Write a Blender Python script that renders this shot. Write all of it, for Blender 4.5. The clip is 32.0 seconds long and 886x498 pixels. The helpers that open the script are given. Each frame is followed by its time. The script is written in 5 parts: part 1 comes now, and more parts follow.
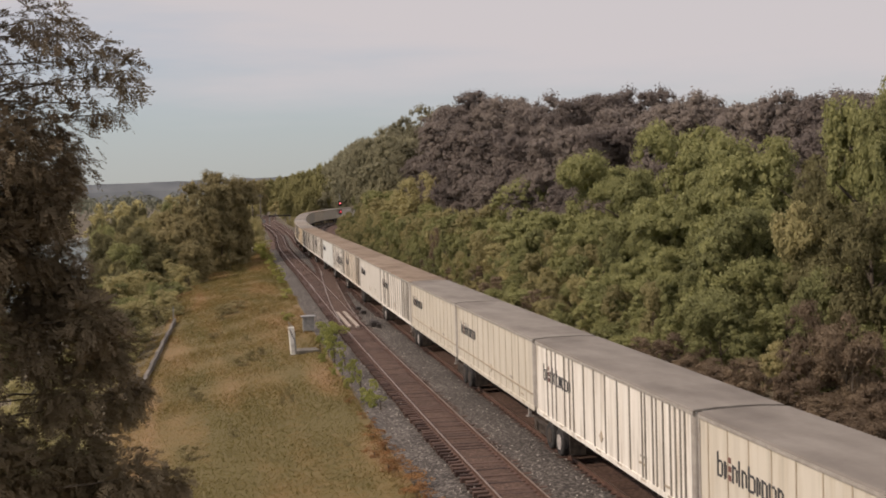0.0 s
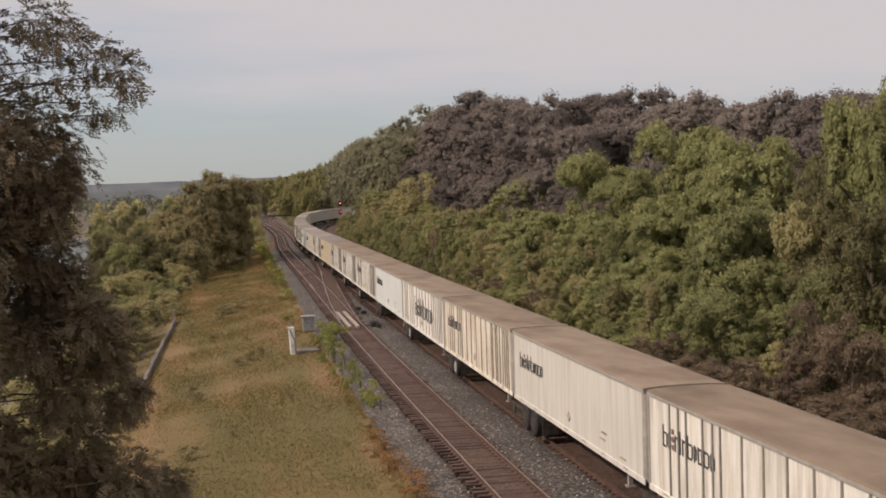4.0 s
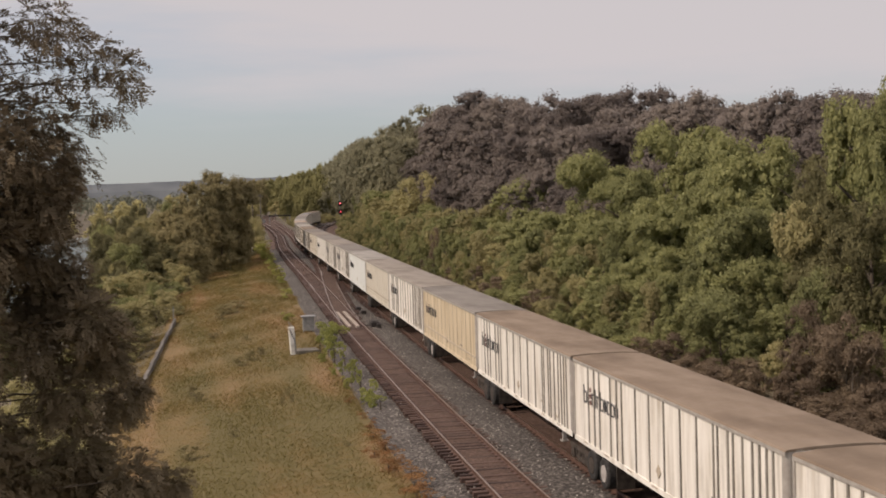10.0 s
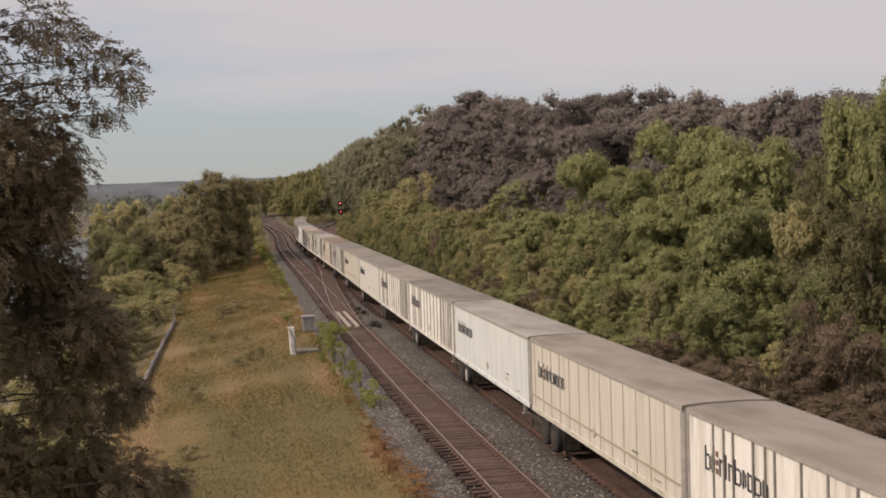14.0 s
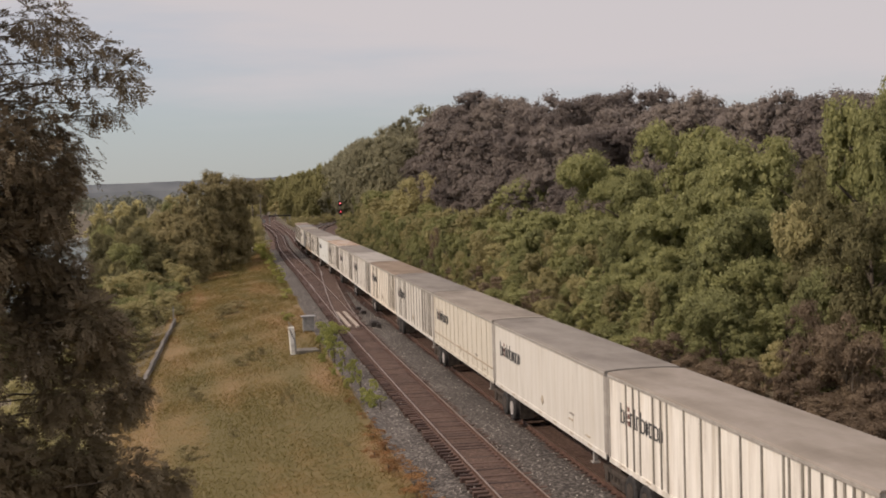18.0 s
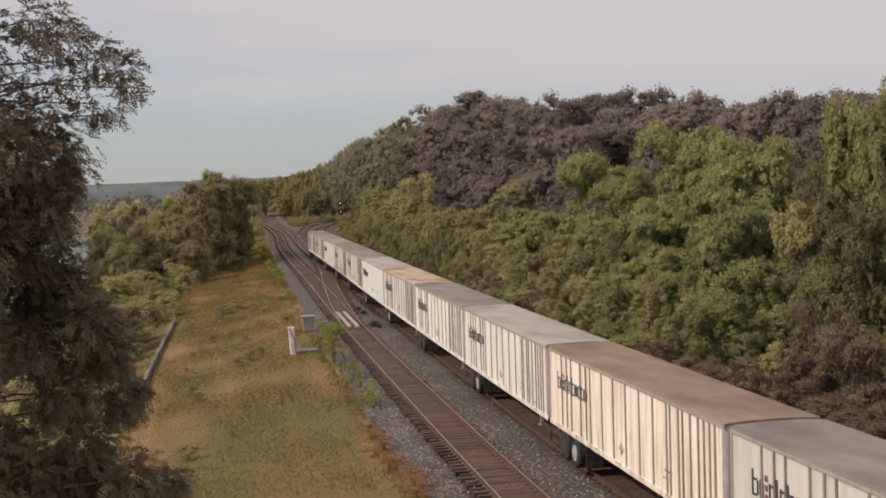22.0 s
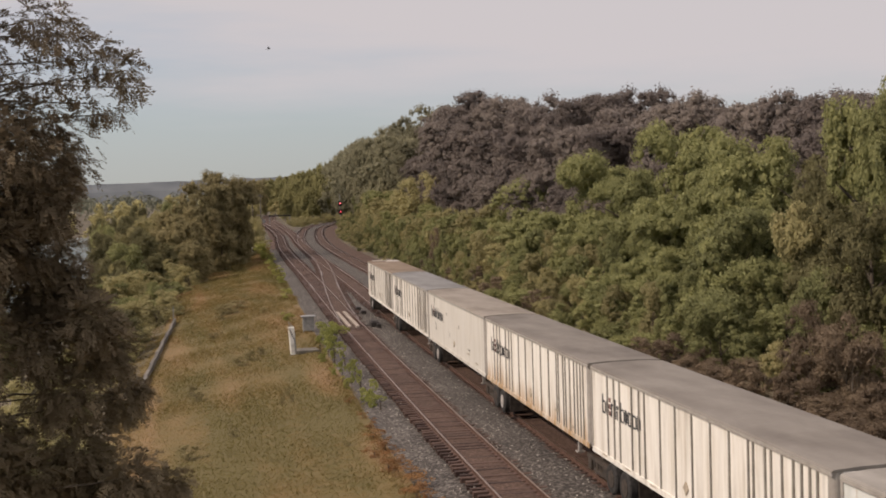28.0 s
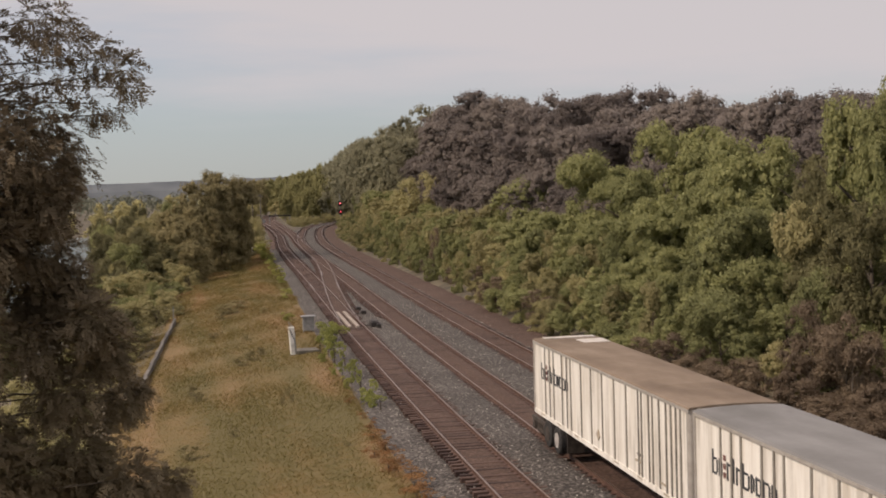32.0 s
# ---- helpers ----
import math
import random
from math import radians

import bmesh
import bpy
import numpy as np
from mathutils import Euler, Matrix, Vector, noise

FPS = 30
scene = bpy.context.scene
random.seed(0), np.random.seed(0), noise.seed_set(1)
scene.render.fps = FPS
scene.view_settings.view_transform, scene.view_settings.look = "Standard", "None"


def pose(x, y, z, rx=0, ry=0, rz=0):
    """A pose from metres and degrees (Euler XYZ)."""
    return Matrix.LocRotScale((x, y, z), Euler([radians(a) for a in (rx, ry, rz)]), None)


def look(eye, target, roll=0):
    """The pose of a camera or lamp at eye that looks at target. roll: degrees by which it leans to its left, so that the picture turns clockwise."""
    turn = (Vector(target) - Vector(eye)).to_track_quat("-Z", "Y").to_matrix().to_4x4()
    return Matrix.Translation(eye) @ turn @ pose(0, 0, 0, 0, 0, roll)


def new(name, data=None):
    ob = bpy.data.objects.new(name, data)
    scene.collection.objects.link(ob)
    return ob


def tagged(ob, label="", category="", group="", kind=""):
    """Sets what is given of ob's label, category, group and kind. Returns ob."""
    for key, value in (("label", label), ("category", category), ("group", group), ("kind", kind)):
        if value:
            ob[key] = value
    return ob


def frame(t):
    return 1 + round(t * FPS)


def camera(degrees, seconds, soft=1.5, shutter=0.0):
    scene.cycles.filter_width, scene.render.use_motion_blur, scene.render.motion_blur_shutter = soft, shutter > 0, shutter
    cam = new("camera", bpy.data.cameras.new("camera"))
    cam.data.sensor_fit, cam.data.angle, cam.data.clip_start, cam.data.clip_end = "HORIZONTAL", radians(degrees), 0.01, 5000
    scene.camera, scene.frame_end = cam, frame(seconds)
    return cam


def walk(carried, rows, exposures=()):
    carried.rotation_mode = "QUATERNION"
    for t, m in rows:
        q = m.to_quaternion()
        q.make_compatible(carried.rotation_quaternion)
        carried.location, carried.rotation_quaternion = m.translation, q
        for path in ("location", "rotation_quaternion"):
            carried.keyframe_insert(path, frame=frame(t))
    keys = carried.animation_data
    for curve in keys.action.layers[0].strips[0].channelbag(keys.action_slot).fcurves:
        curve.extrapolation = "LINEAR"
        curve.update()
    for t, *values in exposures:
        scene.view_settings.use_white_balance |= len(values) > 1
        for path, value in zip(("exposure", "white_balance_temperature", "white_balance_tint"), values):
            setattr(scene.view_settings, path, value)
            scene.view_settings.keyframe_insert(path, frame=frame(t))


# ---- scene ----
cam = camera(39.12, 32.0, soft=1.9)
EYE = Vector((-14.146, 0.0, 10.031))
YAW, PITCH, ROLL = 0.2189, 0.0480, -0.0302
AIM = EYE + 100 * Vector((math.sin(YAW) * math.cos(PITCH), math.cos(YAW) * math.cos(PITCH), -math.sin(PITCH)))
CAM_POSE = look(EYE, AIM, math.degrees(ROLL))
walk(cam, [(0.0, CAM_POSE), (32.0, CAM_POSE)], [(0.0, 0.06, 6600, 18), (32.0, 0.06, 6600, 18)])

# ---------------------------------------------------------------- world, sun
SUN_ELEV, SUN_AZ = radians(40), radians(-95)      # azimuth from +Y towards +X
world = bpy.data.worlds.new("world")
scene.world = world
world.use_nodes = True
wt = world.node_tree
wt.nodes.clear()


def wnode(kind, **inputs):
    n = wt.nodes.new(kind)
    for k, v in inputs.items():
        n.inputs[k].default_value = v
    return n


sky = wt.nodes.new("ShaderNodeTexSky")
sky.sky_type, sky.sun_disc = "NISHITA", False
sky.sun_elevation, sky.sun_rotation = SUN_ELEV, SUN_AZ
sky.air_density, sky.dust_density, sky.ozone_density = 1.0, 2.5, 1.0
coord = wt.nodes.new("ShaderNodeTexCoord")
mapping = wt.nodes.new("ShaderNodeMapping")
mapping.inputs["Scale"].default_value = (1.2, 1.2, 9.0)
mapping.inputs["Rotation"].default_value = (0.0, radians(3), 0.0)
wt.links.new(coord.outputs["Generated"], mapping.inputs["Vector"])
cloud = wnode("ShaderNodeTexNoise", Scale=2.2, Detail=7.0, Roughness=0.55)
wt.links.new(mapping.outputs["Vector"], cloud.inputs["Vector"])
sep = wt.nodes.new("ShaderNodeSeparateXYZ")
wt.links.new(coord.outputs["Generated"], sep.inputs["Vector"])
lift = wt.nodes.new("ShaderNodeMapRange")
lift.inputs["From Min"].default_value, lift.inputs["From Max"].default_value = 0.02, 0.17
lift.inputs["To Min"].default_value, lift.inputs["To Max"].default_value = -0.25, 0.70
wt.links.new(sep.outputs["Z"], lift.inputs["Value"])
add = wt.nodes.new("ShaderNodeMath")
add.operation = "ADD"
wt.links.new(cloud.outputs["Fac"], add.inputs[0])
wt.links.new(lift.outputs["Result"], add.inputs[1])
ramp = wt.nodes.new("ShaderNodeMapRange")
ramp.interpolation_type = "SMOOTHSTEP"
ramp.inputs["From Min"].default_value, ramp.inputs["From Max"].default_value = 0.45, 1.05
east = wt.nodes.new("ShaderNodeMath")             # the veil thickens to the east
east.operation = "MULTIPLY_ADD"
east.inputs[1].default_value, east.inputs[2].default_value = 0.7, 0.02
wt.links.new(sep.outputs["X"], east.inputs[0])
add_east = wt.nodes.new("ShaderNodeMath")
add_east.operation = "ADD"
wt.links.new(add.outputs[0], add_east.inputs[0])
wt.links.new(east.outputs[0], add_east.inputs[1])
wt.links.new(add_east.outputs[0], ramp.inputs["Value"])
haze = wt.nodes.new("ShaderNodeValToRGB")
for k, (pos, c) in enumerate(((0.0, (4.6, 4.9, 4.5)), (0.06, (4.2, 4.9, 4.9)), (0.12, (3.55, 4.55, 5.25)), (0.5, (3.2, 4.0, 4.9)))):
    e = haze.color_ramp.elements[k] if k < 2 else haze.color_ramp.elements.new(pos)
    e.position, e.color = pos, (*c, 1)
wt.links.new(sep.outputs["Z"], haze.inputs["Fac"])
veil = wt.nodes.new("ShaderNodeMix")          # hazy summer air over the clear sky
veil.data_type = "RGBA"
veil.inputs["Factor"].default_value = 0.8
wt.links.new(sky.outputs["Color"], veil.inputs["A"])
wt.links.new(haze.outputs["Color"], veil.inputs["B"])
mix = wt.nodes.new("ShaderNodeMix")
mix.data_type = "RGBA"
wt.links.new(ramp.outputs["Result"], mix.inputs["Factor"])
wt.links.new(veil.outputs["Result"], mix.inputs["A"])
veilcloud = wt.nodes.new("ShaderNodeValToRGB")     # thin cloud; its unseen overhead part is brightened to fill the shade
for k, (pos, c) in enumerate(((0.2, (5.3, 5.2, 5.15)), (0.55, (8.2, 7.9, 7.8)))):
    e = veilcloud.color_ramp.elements[k]
    e.position, e.color = pos, (*c, 1)
wt.links.new(sep.outputs["Z"], veilcloud.inputs["Fac"])
wt.links.new(veilcloud.outputs["Color"], mix.inputs["B"])
back = wnode("ShaderNodeBackground", Strength=0.107)
wt.links.new(mix.outputs["Result"], back.inputs["Color"])
wout = wt.nodes.new("ShaderNodeOutputWorld")
wt.links.new(back.outputs["Background"], wout.inputs["Surface"])

sun = new("sun", bpy.data.lights.new("sun", "SUN"))
sun.data.energy, sun.data.angle, sun.data.color = 3.1, radians(1.5), (1.0, 0.865, 0.70)
toward = Vector((math.sin(SUN_AZ) * math.cos(SUN_ELEV), math.cos(SUN_AZ) * math.cos(SUN_ELEV), math.sin(SUN_ELEV)))
sun.matrix_world = look(toward * 200, (0, 0, 0))

# ---------------------------------------------------------------- track line
# Curvature of the middle track (1/m) against distance along it; u is the offset to its right.
KNOT_S = (-60, 20, 60, 100, 150, 200, 250, 300, 360, 420, 500, 700)
KNOT_K = (0.0014, 0.00104, 0.0002, 0.00025, -0.00025, 0.00029, 0.0008, 0.00014, 0.00082, 0.00187, 0.00201, 0.00201)
S_GRID = np.arange(-60, 700, 1.0)
_k = np.interp(S_GRID, KNOT_S, KNOT_K)
_th = np.cumsum(_k)
_th -= _th[60]
_x, _y = np.cumsum(np.sin(_th)), np.cumsum(np.cos(_th))
_x, _y = _x - _x[60], _y - _y[60]
TRACK_LEFT, TRACK_MID, TRACK_RIGHT = -3.93, 0.0, 4.28


def heading(s):
    return float(np.interp(s, S_GRID, _th))


def place(s, u=0.0, z=0.0):
    """World point at distance s along the middle track and u metres to its right."""
    a = heading(s)
    return Vector((np.interp(s, S_GRID, _x) + u * math.cos(a), np.interp(s, S_GRID, _y) - u * math.sin(a), z))


# The main line leaves that line beyond 300 m in a sharp climbing bend to the right.
MAIN_S = (-60, 20, 60, 100, 150, 200, 250, 300, 330, 355, 380, 420, 700)
MAIN_K = (0.0014, 0.00104, 0.0002, 0.00025, -0.00025, 0.00029, 0.0008, 0.00047, 0.0006, 0.00483, 0.00513, 0.00491, 0.00491)
_mth = np.cumsum(np.interp(S_GRID, MAIN_S, MAIN_K))
_mth -= _mth[60]
_mx, _my = np.cumsum(np.sin(_mth)), np.cumsum(np.cos(_mth))
_mx, _my = _mx - _mx[60], _my - _my[60]


def rise(s):
    return 0.0095 * min(120.0, max(0.0, s - 320.0))


def main(s, u=0.0, z=0.0):
    """World point at distance s along the main line, u metres to its right and z above its rails."""
    a = float(np.interp(s, S_GRID, _mth))
    return Vector((np.interp(s, S_GRID, _mx) + u * math.cos(a), np.interp(s, S_GRID, _my) - u * math.sin(a), z + rise(s)))


def from_main(x, y):
    """Distance along the main line of its point nearest to x, y, and the offset to its right."""
    k = int(np.argmin((_mx[300:] - x) ** 2 + (_my[300:] - y) ** 2)) + 300
    return float(S_GRID[k]), float((x - _mx[k]) * math.cos(_mth[k]) - (y - _my[k]) * math.sin(_mth[k]))


def track_x(y):
    """The middle track's x where it crosses the line y."""
    if y < _y[-1]:
        return float(np.interp(y, _y, _x))
    return float(_x[-1] + (y - _y[-1]) * 0.2)


# ---------------------------------------------------------------- materials
MATS = {}


def material(name, colors, scale=2.0, rough=0.85, bump=0.0, bump_scale=40.0, metal=0.0, detail=6.0, spread=(0.35, 0.65), per_object=0.0, per_island=0.0, translucent=0.0, fine=None, stretch=(1, 1, 1), specular=0.3, patches=()):
    """Principled surface whose colour runs through colors by noise in object space; fine adds a second, small grain."""
    if name in MATS:
        return MATS[name]
    m = bpy.data.materials.new(name)
    m.use_nodes = True
    nt = m.node_tree
    bsdf = nt.nodes["Principled BSDF"]
    bsdf.inputs["Roughness"].default_value, bsdf.inputs["Metallic"].default_value = rough, metal
    bsdf.inputs["Specular IOR Level"].default_value = specular
    tc = nt.nodes.new("ShaderNodeTexCoord")
    mp = nt.nodes.new("ShaderNodeMapping")
    mp.inputs["Scale"].default_value = stretch
    nt.links.new(tc.outputs["Object"], mp.inputs["Vector"])
    nz = nt.nodes.new("ShaderNodeTexNoise")
    nz.inputs["Scale"].default_value, nz.inputs["Detail"].default_value = scale, detail
    nt.links.new(mp.outputs["Vector"], nz.inputs["Vector"])
    rp = nt.nodes.new("ShaderNodeValToRGB")
    el = rp.color_ramp.elements
    while len(el) < len(colors):
        el.new(0.5)
    for i, c in enumerate(colors):
        el[i].position = spread[0] + (spread[1] - spread[0]) * i / max(1, len(colors) - 1)
        el[i].color = (*c, 1)
    fac = nz.outputs["Fac"]

    def offset(socket, amount):
        nonlocal fac
        a = nt.nodes.new("ShaderNodeMath")
        a.operation = "MULTIPLY_ADD"
        a.inputs[1].default_value, a.inputs[2].default_value = amount, -amount / 2
        nt.links.new(socket, a.inputs[0])
        b = nt.nodes.new("ShaderNodeMath")
        b.operation = "ADD"
        nt.links.new(fac, b.inputs[0])
        nt.links.new(a.outputs[0], b.inputs[1])
        fac = b.outputs[0]

    if per_object:
        offset(nt.nodes.new("ShaderNodeObjectInfo").outputs["Random"], per_object)
    if per_island:
        offset(nt.nodes.new("ShaderNodeNewGeometry").outputs["Random Per Island"], per_island)
    if fine:
        nf = nt.nodes.new("ShaderNodeTexNoise")
        nf.inputs["Scale"].default_value, nf.inputs["Detail"].default_value = fine[0], 3.0
        nt.links.new(tc.outputs["Object"], nf.inputs["Vector"])
        offset(nf.outputs["Fac"], fine[1])
    for x, y, rx, ry, amount in patches:             # soft patches of greener or drier growth
        pm = nt.nodes.new("ShaderNodeMapping")
        pm.vector_type = "TEXTURE"
        pm.inputs["Location"].default_value, pm.inputs["Scale"].default_value = (x, y, 0), (rx, ry, 1e4)
        nt.links.new(tc.outputs["Object"], pm.inputs["Vector"])
        ln = nt.nodes.new("ShaderNodeVectorMath")
        ln.operation = "LENGTH"
        nt.links.new(pm.outputs["Vector"], ln.inputs[0])
        mr = nt.nodes.new("ShaderNodeMapRange")
        mr.interpolation_type = "SMOOTHSTEP"
        mr.inputs["From Min"].default_value, mr.inputs["From Max"].default_value = 1.0, 0.2
        mr.inputs["To Max"].default_value = amount
        nt.links.new(ln.outputs["Value"], mr.inputs["Value"])
        sm = nt.nodes.new("ShaderNodeMath")
        sm.operation = "ADD"
        nt.links.new(fac, sm.inputs[0])
        nt.links.new(mr.outputs["Result"], sm.inputs[1])
        fac = sm.outputs[0]
    nt.links.new(fac, rp.inputs["Fac"])
    nt.links.new(rp.outputs["Color"], bsdf.inputs["Base Color"])
    if bump:
        nb = nt.nodes.new("ShaderNodeTexNoise")
        nb.inputs["Scale"].default_value, nb.inputs["Detail"].default_value = bump_scale, 4.0
        nt.links.new(tc.outputs["Object"], nb.inputs["Vector"])
        bp = nt.nodes.new("ShaderNodeBump")
        bp.inputs["Strength"].default_value, bp.inputs["Distance"].default_value = bump, 0.05
        nt.links.new(nb.outputs["Fac"], bp.inputs["Height"])
        nt.links.new(bp.outputs["Normal"], bsdf.inputs["Normal"])
    if translucent:
        tr = nt.nodes.new("ShaderNodeBsdfTranslucent")
        nt.links.new(rp.outputs["Color"], tr.inputs["Color"])
        mx = nt.nodes.new("ShaderNodeMixShader")
        mx.inputs["Fac"].default_value = translucent
        nt.links.new(bsdf.outputs["BSDF"], mx.inputs[1])
        nt.links.new(tr.outputs["BSDF"], mx.inputs[2])
        nt.links.new(mx.outputs["Shader"], nt.nodes["Material Output"].inputs["Surface"])
    MATS[name] = m
    return m


def glow(name, color, strength):
    m = bpy.data.materials.new(name)
    m.use_nodes = True
    b = m.node_tree.nodes["Principled BSDF"]
    b.inputs["Base Color"].default_value = (*color, 1)
    b.inputs["Emission Color"].default_value = (*color, 1)
    b.inputs["Emission Strength"].default_value = strength
    return m


LEAF = dict(rough=0.7, translucent=0.4, per_object=0.34, per_island=0.3, spread=(0.15, 0.85), specular=0.15)
LEAF_DENSE = dict(LEAF, translucent=0.3, per_island=0.16, rough=0.85, specular=0.08)
M_DARK = material("leaf_dark_green", [(0.137, 0.115, 0.105), (0.218, 0.186, 0.164), (0.316, 0.272, 0.224)], scale=0.2, **LEAF_DENSE)
M_LIGHT = material("leaf_light_green", [(0.165, 0.171, 0.080), (0.285, 0.288, 0.126), (0.431, 0.426, 0.191)], scale=0.2, **LEAF)
M_OLIVE = material("leaf_olive", [(0.238, 0.213, 0.110), (0.374, 0.335, 0.164), (0.530, 0.473, 0.233)], scale=0.2, **LEAF)
M_OAK = material("leaf_oak", [(0.164, 0.139, 0.079), (0.261, 0.224, 0.117), (0.386, 0.329, 0.171)], scale=0.2, **LEAF_DENSE)
M_DRY = material("leaf_dry_weed", [(0.176, 0.088, 0.039), (0.286, 0.154, 0.066), (0.396, 0.231, 0.099)], scale=0.5, **LEAF)
M_SHRUB = material("leaf_shrub", [(0.187, 0.204, 0.061), (0.308, 0.319, 0.094), (0.440, 0.429, 0.143)], scale=0.4, **LEAF)
M_FAR_HILL = material("leaf_far_hill", [(0.171, 0.159, 0.104), (0.257, 0.243, 0.158), (0.363, 0.341, 0.220)], scale=0.2, **LEAF_DENSE)
M_DUSKY = material("leaf_dusky", [(0.123, 0.112, 0.057), (0.184, 0.170, 0.085), (0.262, 0.243, 0.121)], scale=0.2, **LEAF)
M_FORK = material("leaf_fork", [(0.150, 0.140, 0.066), (0.225, 0.210, 0.096), (0.310, 0.288, 0.130)], scale=0.2, **LEAF_DENSE)
M_BRAMBLE = material("leaf_bramble", [(0.136, 0.102, 0.073), (0.216, 0.165, 0.113), (0.312, 0.243, 0.161)], scale=0.3, **LEAF)
M_NEAR = material("leaf_near_tree", [(0.130, 0.101, 0.070), (0.178, 0.142, 0.092), (0.236, 0.194, 0.114)], scale=0.3, **dict(LEAF, per_object=0.0, per_island=0.12, translucent=0.28, specular=0.05))
M_BARK = material("bark", [(0.05, 0.04, 0.03), (0.13, 0.105, 0.08)], scale=6, bump=0.5, bump_scale=14, stretch=(3, 3, 0.5))
PATCHES = ((-8.6, 56, 4.2, 26, -0.20), (-6.6, 88, 2.6, 24, -0.14), (-6.0, 70, 1.0, 8, 0.2), (-12.5, 58, 2.2, 16, -0.06), (-13.5, 78, 3.0, 24, 0.06), (-9.5, 112, 4, 30, 0.05), (-5.6, 50, 1.4, 9, 0.3), (-2.2, 186, 5, 40, -0.06))
M_GROUND = material("ground_soil", [(0.105, 0.083, 0.028), (0.143, 0.100, 0.037), (0.195, 0.124, 0.058)], stretch=(1.0, 0.12, 1.0), scale=0.3, bump=0.3, bump_scale=3, fine=(1.2, 0.3), patches=PATCHES)
M_FOREST = material("woodland_floor", [(0.055, 0.045, 0.032), (0.10, 0.083, 0.056), (0.15, 0.125, 0.08)], scale=0.4, bump=0.4, bump_scale=3, fine=(4.0, 0.4))
M_BALLAST = material("ballast", [(0.027, 0.023, 0.021), (0.069, 0.059, 0.051), (0.176, 0.158, 0.139)], scale=7.0, detail=2.5, rough=0.95, bump=0.9, bump_scale=9, fine=(0.25, 0.2), spread=(0.36, 0.66))
M_RUSTBED = material("rusty_ballast", [(0.044, 0.026, 0.020), (0.076, 0.046, 0.033), (0.139, 0.089, 0.068)], scale=8.0, detail=2.5, rough=0.95, bump=0.8, bump_scale=9, fine=(0.3, 0.3), spread=(0.3, 0.72))
M_TIE = material("tie_wood", [(0.035, 0.020, 0.016), (0.060, 0.034, 0.026), (0.092, 0.056, 0.043)], scale=4, per_object=0.5, per_island=0.5, bump=0.4, bump_scale=20, stretch=(0.4, 4, 4))
M_RAIL = material("rail_steel", [(0.080, 0.044, 0.032), (0.128, 0.076, 0.056)], scale=3, rough=0.6, metal=0.2)
M_RAILTOP = material("rail_head", [(0.186, 0.131, 0.103), (0.264, 0.195, 0.156)], scale=3, rough=0.35, metal=0.6)
M_GRASS = material("grass_blades", [(0.140, 0.116, 0.037), (0.195, 0.142, 0.050), (0.275, 0.178, 0.082)], scale=0.3, stretch=(1.0, 0.12, 1.0), rough=0.8, per_island=0.12, translucent=0.3, spread=(0.33, 0.68), detail=5, fine=(1.2, 0.3), patches=PATCHES)
M_WATER = material("lake_water", [(0.10, 0.12, 0.12), (0.13, 0.15, 0.15)], scale=0.02, rough=0.12, bump=0.15, bump_scale=0.8, specular=0.5)


# ---------------------------------------------------------------- building helpers
def mesh_object(name, verts, faces, mat, parent=None, smooth=False):
    me = bpy.data.meshes.new(name)
    me.from_pydata(verts, [], faces)
    me.materials.append(mat)
    if smooth:
        me.polygons.foreach_set("use_smooth", [True] * len(me.polygons))
    ob = new(name, me)
    if parent:
        ob.parent = parent
    return ob


def part(name, bm, mat, parent, label=""):
    me = bpy.data.meshes.new(name)
    bm.to_mesh(me)
    bm.free()
    me.materials.append(mat)
    ob = new(name, me)
    ob.parent = parent
    if label:
        ob["label"] = label
    return ob


def box(bm, x0, x1, y0, y1, z0, z1, bevel=0.0):
    r = bmesh.ops.create_cube(bm, size=1.0)
    bmesh.ops.scale(bm, vec=(x1 - x0, y1 - y0, z1 - z0), verts=r["verts"])
    bmesh.ops.translate(bm, vec=((x0 + x1) / 2, (y0 + y1) / 2, (z0 + z1) / 2), verts=r["verts"])
    if bevel:
        edges = list({e for v in r["verts"] for e in v.link_edges})
        bmesh.ops.bevel(bm, geom=edges, offset=bevel, segments=2, affect="EDGES", profile=0.6)


def cyl(bm, a, b, r0, r1=None, seg=12):
    a, b = Vector(a), Vector(b)
    d = b - a
    m = Matrix.Translation((a + b) / 2) @ d.to_track_quat("Z", "Y").to_matrix().to_4x4()
    bmesh.ops.create_cone(bm, cap_ends=True, segments=seg, radius1=r0, radius2=r0 if r1 is None else r1, depth=d.length, matrix=m)


def shape(*calls):
    """A bmesh out of (function, arguments...) calls."""
    bm = bmesh.new()
    for f, *a in calls:
        f(bm, *a)
    return bm


def empty(name, m=None):
    ob = new(name)
    ob.empty_display_size = 0.2
    if m is not None:
        ob.matrix_world = m
    return ob


# ---------------------------------------------------------------- ground
def bump_noise(x, y, scale):
    return noise.noise(Vector((x * scale, y * scale, 3.7)))


def left_bank(y):
    """Offset of the brow of the grass bank from the middle track."""
    return float(np.interp(y, (0, 60, 120, 180, 215, 258, 300, 350, 400, 450, 520, 600), (-17.5, -18.2, -18.6, -18.0, -14.0, -10.3, -11.0, -14.0, -18.5, -25.0, -38.0, -56.0)))


